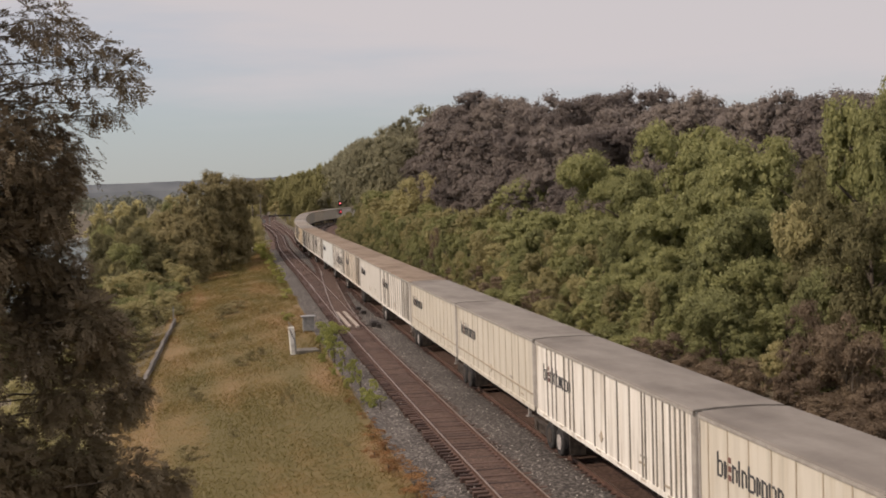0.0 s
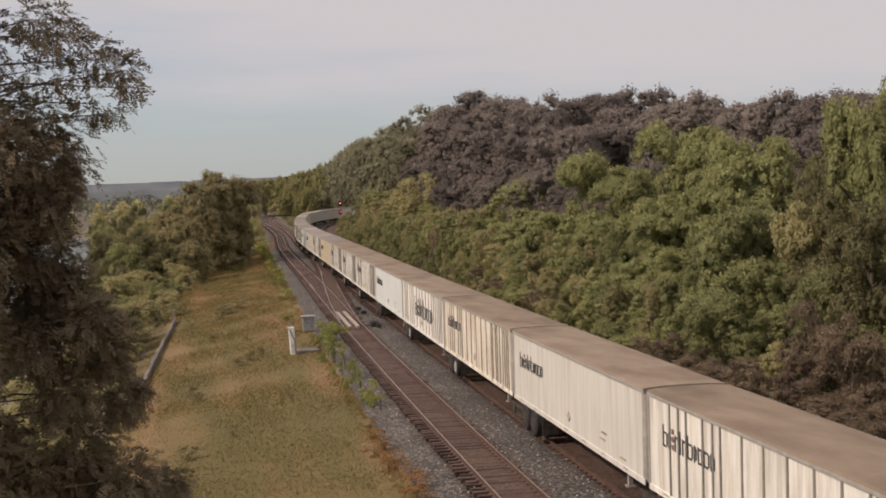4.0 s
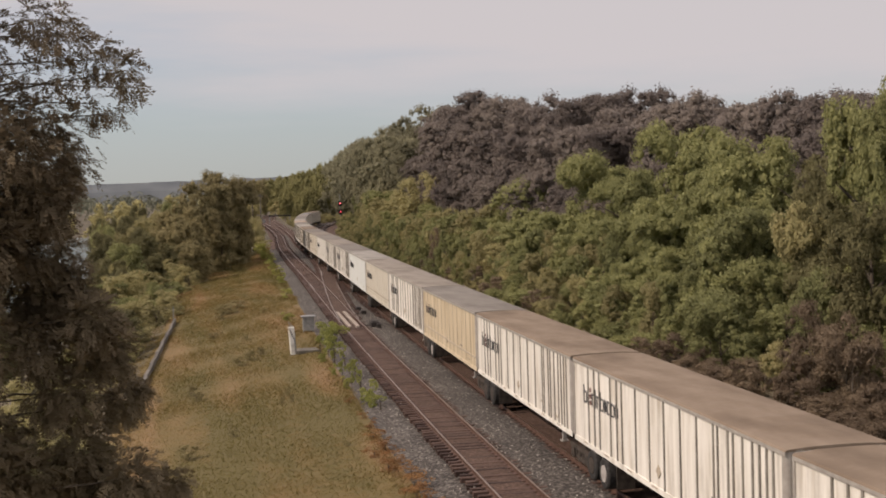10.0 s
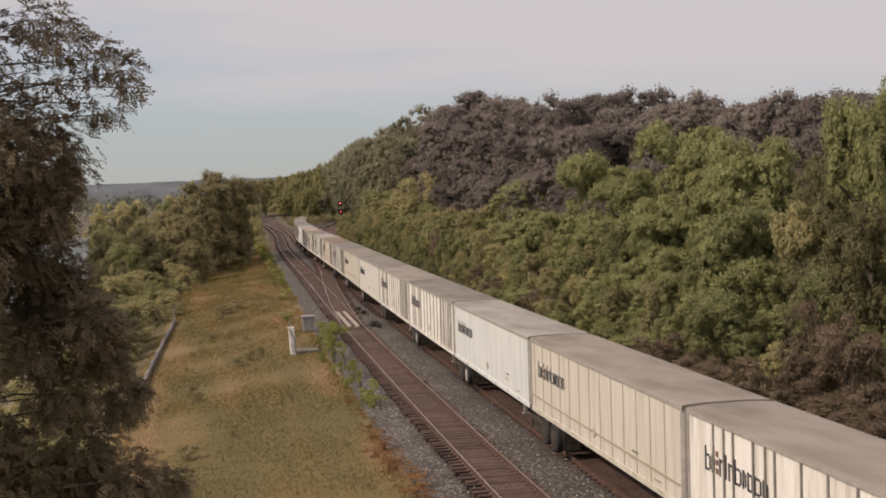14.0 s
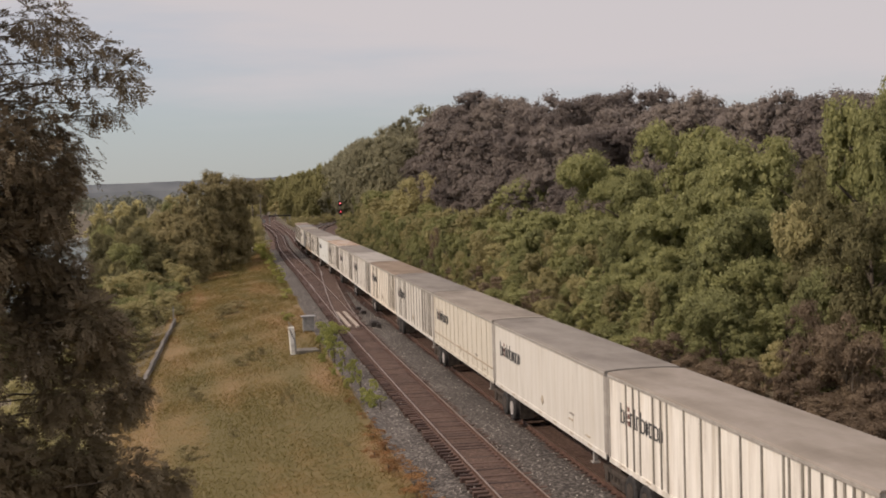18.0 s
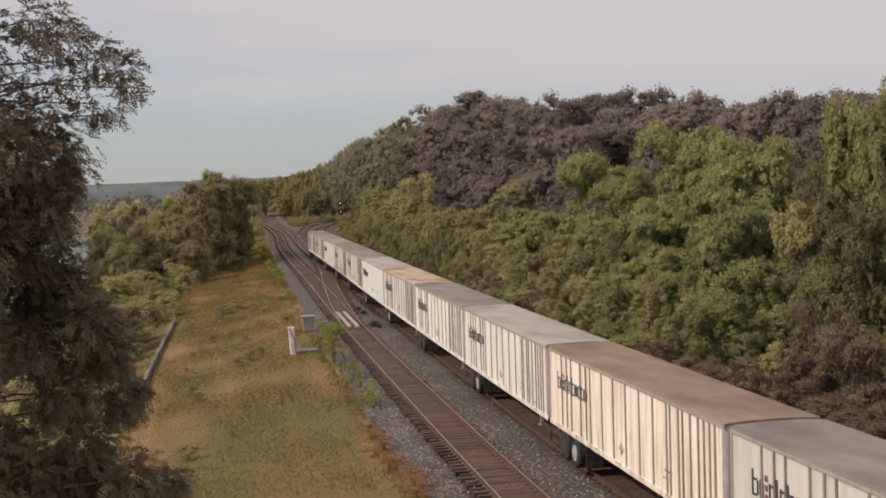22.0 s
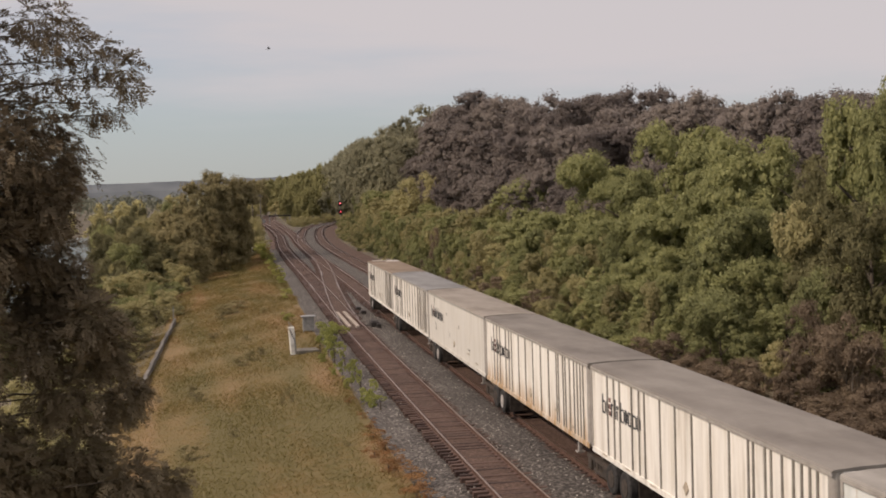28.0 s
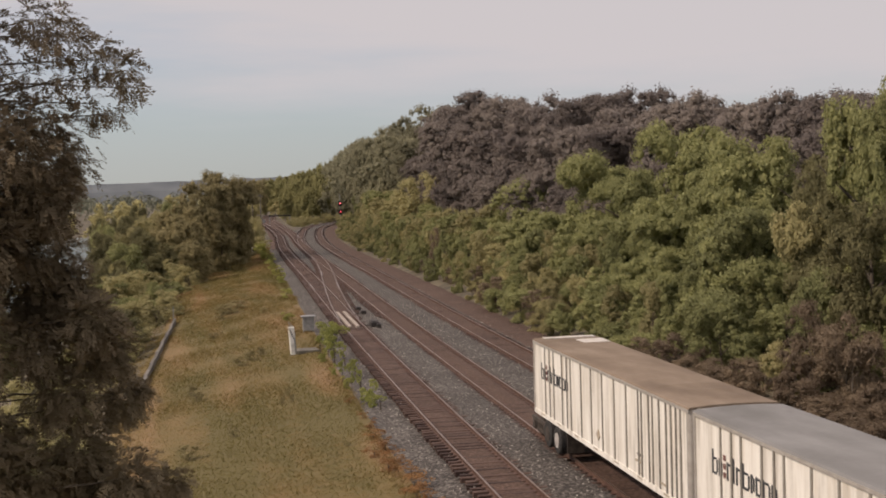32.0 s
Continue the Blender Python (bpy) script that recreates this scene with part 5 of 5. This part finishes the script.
WEED_SPOTS = ((120, -13.4, 0.9, 3.4), (123, -12.6, 0.8, 2.6), (116, -14.0, 0.7, 2.2), (84, -11.8, 0.6, 1.5), (82, -12.5, 0.6, 1.3), (86, -11.0, 0.5, 1.1), (73, -15.4, 0.6, 1.2), (71, -15.0, 0.5, 0.9), (67, -10.1, 0.5, 0.65), (64.5, -10.5, 0.45, 0.55),
              (65, -9.9, 0.4, 0.4), (115, -10.2, 0.5, 1.3), (96, -12.0, 0.4, 0.9), (101, -14.5, 0.5, 1.2), (58, -13.0, 0.4, 0.7), (55, -15.0, 0.6, 1.3), (50, -15.8, 0.7, 1.6), (47, -16.5, 0.9, 1.8), (44, -16.0, 0.9, 2.0), (42, -14.6, 0.8, 1.9), (41, -13.4, 0.6, 1.4), (52, -8.4, 0.35, 0.5))


def weeds():
    rng = np.random.default_rng(33)
    # green shrubs in the grass and along the ballast
    spots = ((86.0, -5.75, 2.0, 2.6), (88.0, -6.3, 1.9, 2.4), (84.0, -6.1, 1.3, 1.8), (61.5, -6.2, 1.5, 1.7), (60.3, -5.95, 1.0, 1.3), (66.5, -6.9, 0.9, 0.9), (105, -8.4, 1.0, 1.6), (128, -7.6, 1.2, 1.8), (150, -7.3, 1.5, 1.9), (165, -7.4, 1.6, 2.2), (180, -7.6, 1.9, 2.4), (196, -7.7, 2.2, 2.6),
             (210, -8.0, 2.4, 3.0), (225, -8.4, 2.6, 3.2), (240, -8.8, 2.6, 3.2), (78, -7.3, 1.0, 0.9), (72, -7.1, 0.8, 0.8))
    for s, u, h, w in spots:
        p = place(s, u)
        z = ground_z(p.x, p.y) - 0.1
        tree("shrub", int(rng.integers(3)), Vector((p.x, p.y, z)), h, w, rng.uniform(0, 6), "bright green weed shrub at the ballast edge", "shrubs at the ballast edge", name="shrub", trunk=False, category="shrub")
    for s, u, h, w in WEED_SPOTS:
        p = place(s, u)
        tree("weed", int(rng.integers(3)), Vector((p.x, p.y, ground_z(p.x, p.y) - 0.1)), h * 1.4, w, rng.uniform(0, 6), "low dull green weed clump in the dry grass", "weed clumps in the grass", name="weed_clump", trunk=False, category="weeds")
    for k in range(11):                              # thin saplings along the ballast edge
        s = 58 + 22 * rng.uniform()
        p = place(s, -6.35 - rng.uniform(-0.3, 0.7))
        h = rng.uniform(0.7, 1.6)
        tree("sapling", k % 3, Vector((p.x, p.y, ground_z(p.x, p.y) - 0.05)), h, h * 0.62, rng.uniform(0, 6), "thin green sapling at the ballast edge", "saplings at the ballast edge", name="sapling", category="sapling")
    for s, u, h, w in ((45.0, -6.6, 0.7, 1.7), (43.0, -6.8, 0.7, 1.7), (47.5, -6.9, 0.65, 1.6), (50.0, -6.9, 0.65, 1.5), (52.5, -7.1, 0.6, 1.3), (55.0, -6.9, 0.5, 1.0), (41.0, -7.0, 0.7, 1.6), (46.2, -7.3, 0.6, 1.3), (49.0, -7.5, 0.55, 1.1), (57.5, -7.0, 0.45, 0.8), (39.5, -6.7, 0.7, 1.5), (62.0, -7.2, 0.45, 0.8)):
        p = place(s, u)
        tree("dry", int(rng.integers(3)), Vector((p.x, p.y, ground_z(p.x, p.y) - 0.05)), h, w, rng.uniform(0, 6), "low rust-orange dry weeds at the ballast edge", "dry weeds at the ballast edge", name="dry_weeds", trunk=False, category="weeds")


# ---------------------------------------------------------------- near tree
def near_tree():
    rng = np.random.default_rng(77)
    root = Vector((-18.6, 21.2, ground_z(-18.6, 21.2) - 0.2))
    ob = empty("locust_tree", Matrix.Translation(root))
    tagged(ob, "tall feathery-leaved tree in deep shade beside the viewpoint", "tree")
    # leaf masses: x, height, radius, density
    masses = ((-16.1, 13.0, 0.55, 0.6), (-15.65, 12.6, 0.5, 1.0), (-15.1, 12.35, 0.42, 1.1), (-14.72, 12.05, 0.36, 1.0), (-14.62, 11.85, 0.26, 0.8), (-16.1, 12.2, 0.5, 0.35), (-15.5, 12.0, 0.45, 0.4),
              (-15.1, 11.6, 0.42, 0.5), (-14.85, 11.4, 0.24, 0.6), (-16.1, 11.4, 0.55, 0.9), (-15.6, 11.1, 0.5, 0.7), (-16.3, 10.8, 0.65, 1.0), (-15.5, 10.6, 0.34, 0.8), (-16.0, 10.0, 0.6, 1.4), (-16.2, 8.35, 0.7, 1.5),
              (-15.75, 8.45, 0.5, 1.3), (-15.35, 8.1, 0.5, 1.4), (-16.2, 7.7, 0.55, 0.8), (-15.2, 7.55, 0.5, 1.5), (-15.9, 6.9, 0.6, 1.1), (-15.0, 6.7, 0.48, 1.2), (-14.62, 6.72, 0.17, 1.0), (-15.6, 5.9, 0.65, 1.2),
              (-14.8, 5.6, 0.5, 1.1), (-14.2, 5.35, 0.35, 1.0), (-16.6, 6.1, 0.35, 0.5), (-16.6, 11.3, 0.6, 1.6), (-16.0, 10.7, 0.6, 1.4), (-16.7, 10.2, 0.7, 1.6), (-15.8, 10.4, 0.4, 1.0), (-16.8, 9.4, 0.7, 1.6), (-16.3, 9.2, 0.5, 1.2), (-17.2, 12.5, 1.0, 0.8), (-17.5, 11.0, 1.1, 1.0), (-17.4, 9.4, 1.2, 1.2), (-17.5, 7.8, 1.1, 1.0), (-17.3, 6.0, 1.0, 1.0), (-18.6, 13.8, 1.3, 0.8),
              (-20.5, 12.5, 1.6, 0.8), (-21.5, 10.0, 1.8, 0.8), (-19.5, 15.2, 1.4, 0.8), (-17.2, 14.3, 0.8, 0.7), (-16.2, 13.9, 0.5, 0.6), (-20.5, 7.5, 1.5, 0.7),
              (-16.4, 5.6, 0.6, 1.5), (-15.7, 5.3, 0.55, 1.4), (-16.8, 5.0, 0.6, 1.5), (-15.1, 5.1, 0.5, 1.3), (-14.4, 4.9, 0.4, 1.1), (-16.7, 6.35, 0.3, 1.2), (-15.8, 9.0, 0.45, 0.8))
    starts, outs = [], []
    trunk_top = Vector((0.3, 0.2, 15.5))
    part("trunk", shape((cyl, (0, 0, -0.4), (0.1, 0.1, 7.0), 0.34, 0.24, 14), (cyl, (0.1, 0.1, 6.9), trunk_top, 0.24, 0.05, 12)), M_BARK, ob)
    for x, z, r, dens in masses:
        c = Vector((x, 20.7 + rng.uniform(-0.7, 1.1), z)) - root
        # limb from the trunk out to the mass, close to level
        z0 = max(3.0, min(15.0, c.z - rng.uniform(0.1, 0.7)))
        a = Vector((0.1 + 0.2 * z0 / 15.5, 0.1, z0))
        mid = a.lerp(c, 0.5) + Vector((0, rng.uniform(-0.2, 0.2), rng.uniform(-0.15, 0.3)))
        part("limb", shape((cyl, a, mid, 0.034, 0.018, 8), (cyl, mid, c, 0.018, 0.005, 8)), M_BARK, ob)
        dens *= 0.52 if z > 10.5 else (1.1 if z > 7.8 else 1.1)
        # unseen foliage left of the view, thickened to block sun from the visible crown
        if x < -18:
            dens *= 1.3
        for k in range(int(225 * dens * (r / 0.5) ** 2)):
            d = Vector(rng.normal(0, 1, 3)).normalized()
            starts.append(c + d * r * rng.uniform(0.25, 0.95))
            outs.append((d * 0.9 + Vector((0.25, 0, -0.45)) + Vector(rng.normal(0, 0.3, 3))).normalized())
    # fronds: pairs of narrow leaflets along a drooping stalk
    starts, outs = np.array(starts), np.array(outs)
    n, pairs = len(starts), 7
    side = np.cross(outs, rng.normal(0, 0.35, (n, 3)) + np.array([0, 0, 1.0]))
    side /= np.linalg.norm(side, axis=1)[:, None]
    nrm = np.cross(side, outs)
    quads = []
    for q in range(pairs):
        base = starts + outs * (0.031 * q) - np.array([0, 0, 0.0016 * q * q])
        for sg in (-1, 1):
            l = side * (0.75 * sg) + outs * 0.55 + rng.normal(0, 0.18, (n, 3))
            l /= np.linalg.norm(l, axis=1)[:, None]
            ln = (0.088 - 0.005 * abs(q - 3)) * rng.uniform(0.7, 1.25, (n, 1))
            w = np.cross(l, nrm) * 0.0165
            quads.append(np.stack([base, base + l * ln * 0.5 + w, base + l * ln, base + l * ln * 0.5 - w], 1))
    v = np.concatenate(quads)
    m = len(v)
    me = bpy.data.meshes.new("crown")
    me.vertices.add(m * 4)
    me.vertices.foreach_set("co", v.reshape(-1))
    me.loops.add(m * 4)
    me.loops.foreach_set("vertex_index", np.arange(m * 4))
    me.polygons.add(m)
    me.polygons.foreach_set("loop_start", np.arange(m) * 4)
    me.update(calc_edges=True)
    me.materials.append(M_NEAR)
    c = new("crown", me)
    c.parent = ob


# ---------------------------------------------------------------- distance
def distance():
    rng = np.random.default_rng(5)
    # blue-grey base colour stands in for the air haze over the ridge
    hill = material("hill_haze_tint", [(0.10, 0.11, 0.12), (0.125, 0.136, 0.145), (0.148, 0.16, 0.165)], scale=0.01, rough=1.0, specular=0.0)
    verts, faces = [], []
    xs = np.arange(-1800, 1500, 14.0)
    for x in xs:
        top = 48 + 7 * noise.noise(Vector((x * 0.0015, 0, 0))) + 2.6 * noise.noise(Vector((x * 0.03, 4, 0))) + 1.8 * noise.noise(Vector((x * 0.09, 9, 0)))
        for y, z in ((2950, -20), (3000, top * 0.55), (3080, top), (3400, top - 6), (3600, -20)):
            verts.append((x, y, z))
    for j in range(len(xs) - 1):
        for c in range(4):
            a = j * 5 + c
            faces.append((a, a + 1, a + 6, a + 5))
    tagged(mesh_object("backdrop", verts, faces, hill), "long flat wooded ridge across the lake, tinted blue-grey as if in haze", "hills", kind="structure")
    # woods on the far shore
    n = 30000
    k = 230
    cx, cy = rng.uniform(-260, 60, k), rng.uniform(740, 1250, k)
    size = rng.uniform(7, 13, k)
    pick = rng.integers(0, k, n)
    d = rng.normal(0, 1, (n, 3))
    d /= np.linalg.norm(d, axis=1)[:, None]
    d[:, 2] = np.abs(d[:, 2])
    top = rng.uniform(-4, 3, k) + (cy - 740) * 0.006
    c = np.stack([cx, cy, top], 1)[pick] + d * size[pick][:, None] * np.array([1, 1, 0.9])
    mat = material("far_leaf", [(0.10, 0.105, 0.075), (0.14, 0.145, 0.105), (0.18, 0.185, 0.13)], scale=0.02, rough=0.9, per_island=0.4)
    me = leaf_mesh("far_woods", c, d, rng.uniform(0.8, 1.9, n), rng, mat)
    tagged(new("far_woods", me), "hazy woods along the far lake shore", "woods", kind="stuff")
    # trees between the branch and the bend, rising towards the hill
    spots = ([], [], [])
    for i in range(330):
        y = rng.uniform(462, 650) if i < 190 else rng.uniform(606, 720)
        a = rng.uniform(0.052, 0.143) if i % 4 else rng.uniform(0.128, 0.162)
        x = EYE.x + y * math.tan(a)
        s = y + 4
        b0 = place(min(s, 595), float(np.interp(s, BRANCH_S, BRANCH_U))).x
        if from_main(x, y)[1] > -6.5 or (i < 190 and b0 - 5 < x < b0 + 9):
            continue
        slope = float(np.interp(a, (0.05, 0.066, 0.084, 0.102, 0.12, 0.1335, 0.143, 0.160), (0.012, 0.0145, 0.0155, 0.0185, 0.024, 0.0295, 0.041, 0.0495)))
        h = (EYE.z + 1.0 + slope * y) * float(np.interp(y, (462, 560), (0.8, 1.0))) - abs(rng.normal(0, 2.2))
        spots[2 if a < 0.08 else (0 if a < 0.127 else 1)].append(((x, y, -1.0), h, rng.uniform(8, 12), rng.uniform(0, 6)))
    joined_woods("junction_woods", "olive green trees between the branch and the bend", spots[0], M_FORK)
    joined_woods("junction_woods", "dark green woods between the branch and the bend", spots[1], M_FAR_HILL)
    joined_woods("junction_woods", "dark green woods behind the branch tracks", spots[2], M_OAK)


def make_bird():
    feather = material("dark_feather", [(0.03, 0.03, 0.03), (0.07, 0.065, 0.06)], scale=10)
    ob = empty("bird")
    bm = bmesh.new()
    bmesh.ops.create_uvsphere(bm, u_segments=12, v_segments=8, radius=1.0, matrix=Matrix.Diagonal((0.055, 0.14, 0.05, 1)))
    part("body", bm, feather, ob)
    bm = bmesh.new()
    bmesh.ops.create_uvsphere(bm, u_segments=10, v_segments=6, radius=0.035, matrix=Matrix.Translation((0, 0.15, 0.015)))
    cyl(bm, (0, 0.17, 0.012), (0, 0.215, 0.008), 0.012, 0.002, 6)
    part("head", bm, feather, ob)
    bm = bmesh.new()
    box(bm, -0.035, 0.035, -0.26, -0.11, -0.006, 0.006)
    part("tail", bm, feather, ob)
    wings = []
    for sx in (-1, 1):
        bm = bmesh.new()
        a = [bm.verts.new(v) for v in ((0, 0.07, 0), (sx * 0.14, 0.09, 0.01), (sx * 0.30, -0.02, 0.012), (sx * 0.14, -0.06, 0.006), (0, -0.06, 0))]
        bm.faces.new(a)
        bmesh.ops.solidify(bm, geom=bm.faces[:], thickness=0.008)
        w = part("wing", bm, feather, ob)
        w.location = (sx * 0.015, 0, 0.005)
        wings.append((sx, w))
    for o in ob.children:
        o.data.transform(Matrix.Diagonal((0.38, 0.38, 0.38, 1)))
    tagged(ob, "small dark bird flying across the sky", "bird")
    return ob, wings


# ---------------------------------------------------------------- assemble
make_ground()
tagged(ribbon("ballast", -6.9, 9.0, 20, 330, -0.24, M_BALLAST, edge=0.45), "grey crushed stone ballast", "ballast", kind="structure")
tagged(ribbon("ballast", -3.6, 9.0, 326, 600, -0.252, M_BALLAST, edge=0.45, way=main), "grey crushed stone ballast round the bend", "ballast", kind="structure")
tagged(ribbon("track_bed", -0.84, 0.84, 20, 600, -0.146, M_RUSTBED, edge=0.05, way=main), "rust-stained ballast between the rails", "track bed", kind="structure")
tagged(ribbon("track_bed", TRACK_RIGHT - 0.9, TRACK_RIGHT + 1.35, 20, 600, -0.146, M_RUSTBED, edge=0.05, way=main), "rust-stained ballast between the rails", "track bed", kind="structure")
tagged(ribbon("track_bed", 5.55, 8.8, 20, 600, -0.20, M_RUSTBED, edge=0.1, way=main), "rust-brown ballast shoulder below the bushes", "track bed", kind="structure")
# stone heaped over the tie ends between the tracks
tagged(ribbon("track_bed", -1.15, 1.15, 99, 186, -0.136, M_RUSTBED, edge=0.05, along=smooth_line(CROSS_S, CROSS_U)), "rust-stained ballast under the crossover", "track bed", kind="structure")
tagged(ribbon("ballast", TRACK_LEFT + 0.9, TRACK_MID - 0.82, 20, 98, -0.128, M_BALLAST, edge=0.06), "grey crushed stone heaped between two tracks", "ballast", kind="structure")
tagged(ribbon("ballast", TRACK_MID + 0.82, TRACK_RIGHT - 0.86, 20, 600, -0.132, M_BALLAST, edge=0.06, way=main), "grey crushed stone heaped between two tracks", "ballast", kind="structure")
tagged(ribbon("track_bed", -0.84, 0.92, 20, 590, -0.156, M_RUSTBED, edge=0.05, along=smooth_line(BRANCH_S, BRANCH_U)), "rust-stained ballast of the branch", "track bed", kind="structure")
tagged(ribbon("track_bed", -1.5, 1.5, 240, 590, -0.152, M_RUSTBED, edge=0.07, along=smooth_line(LINK_S, LINK_U)), "rust-stained ballast of the branch", "track bed", kind="structure")
tagged(ribbon("ballast", -2.6, 5.5, 236, 590, -0.262, M_RUSTBED, edge=0.45, along=smooth_line(BRANCH_S, BRANCH_U)), "grey crushed stone ballast of the branch", "ballast", kind="structure")
tie_stock()
railway("track_left", smooth_line(BRANCH_S, BRANCH_U), 30, 590, "rusty railway track on dark wooden ties")
railway("track_middle", line_of((0, 1), (0, 0)), 30, 600, "railway track on dark wooden ties in ballast", way=main)
railway("track_right", line_of((0, 1), (TRACK_RIGHT, TRACK_RIGHT)), 30, 600, "railway track on rust-stained ballast beside the bushes", way=main)
railway("track_branch", smooth_line(LINK_S, LINK_U), 225, 590, "railway track leading off to the branch", near=0)
crossover()
switch_gear()
lineside()
signals()
tree_stock()
right_woods()
left_woods()
distance()
near_tree()
weeds()
grass()
loose_stones()
TRAIN = make_train()
BIRD, WINGS = make_bird()


def trailer_pose(i, t):
    a, b = main(train_s(i, t)), main(train_s(i + 1, t))
    d = b - a
    c = (a + b) / 2
    return pose(c.x, c.y, c.z, math.degrees(math.atan2(d.z, d.xy.length)), 0, -math.degrees(math.atan2(d.x, d.y)))


BIRD_WAY = ((27.7, (-13.67, 41.13, 14.22)), (28.5, (-5.67, 39.41, 15.49)), (28.8, (-1.81, 39.58, 15.70)), (29.0, (0.62, 39.06, 15.98)))


def motions():
    for i, ob in TRAIN:
        walk(ob, [(t, trailer_pose(i, t)) for t in range(0, 33)])
    for i, y, ob in WHEELSETS:                      # rolling while the bogie is close to the viewpoint
        ts = [k / 30 for k in range(0, 961) if 22 < train_s(i + 1, k / 30) < 100]
        if not ts:
            continue
        rows = [(q, pose(0, y, 0.42, math.degrees((train_s(i + 1, ts[0]) - train_s(i + 1, q)) / 0.42) % 360)) for q in ts]
        if ts[0] > 0:
            rows.insert(0, (0.0, rows[0][1]))
        if ts[-1] < 32:
            rows.append((32.0, rows[-1][1]))
        walk(ob, rows)
    def bird_at(t):
        k = 0 if t < 28.5 else (1 if t < 28.8 else 2)
        (ta, a), (tb, b) = BIRD_WAY[k], BIRD_WAY[k + 1]
        p = Vector(a).lerp(Vector(b), (t - ta) / (tb - ta))
        return pose(p.x, p.y, p.z, 8, 0, -102)

    walk(BIRD, [(t, bird_at(t)) for t in (0.0, 10.0, 20.0, 26.0, 27.0, 27.7, 28.0, 28.5, 28.8, 29.0, 29.5, 32.0)])
    for sx, w in WINGS:
        rows = [(0.0, pose(sx * 0.015, 0, 0.005))]
        rows += [(26.5 + 0.1 * k, pose(sx * 0.015, 0, 0.005, 0, -sx * (30 if k % 2 else -18), 0)) for k in range(28)]
        rows.append((32.0, pose(sx * 0.015, 0, 0.005)))
        walk(w, rows)


motions()
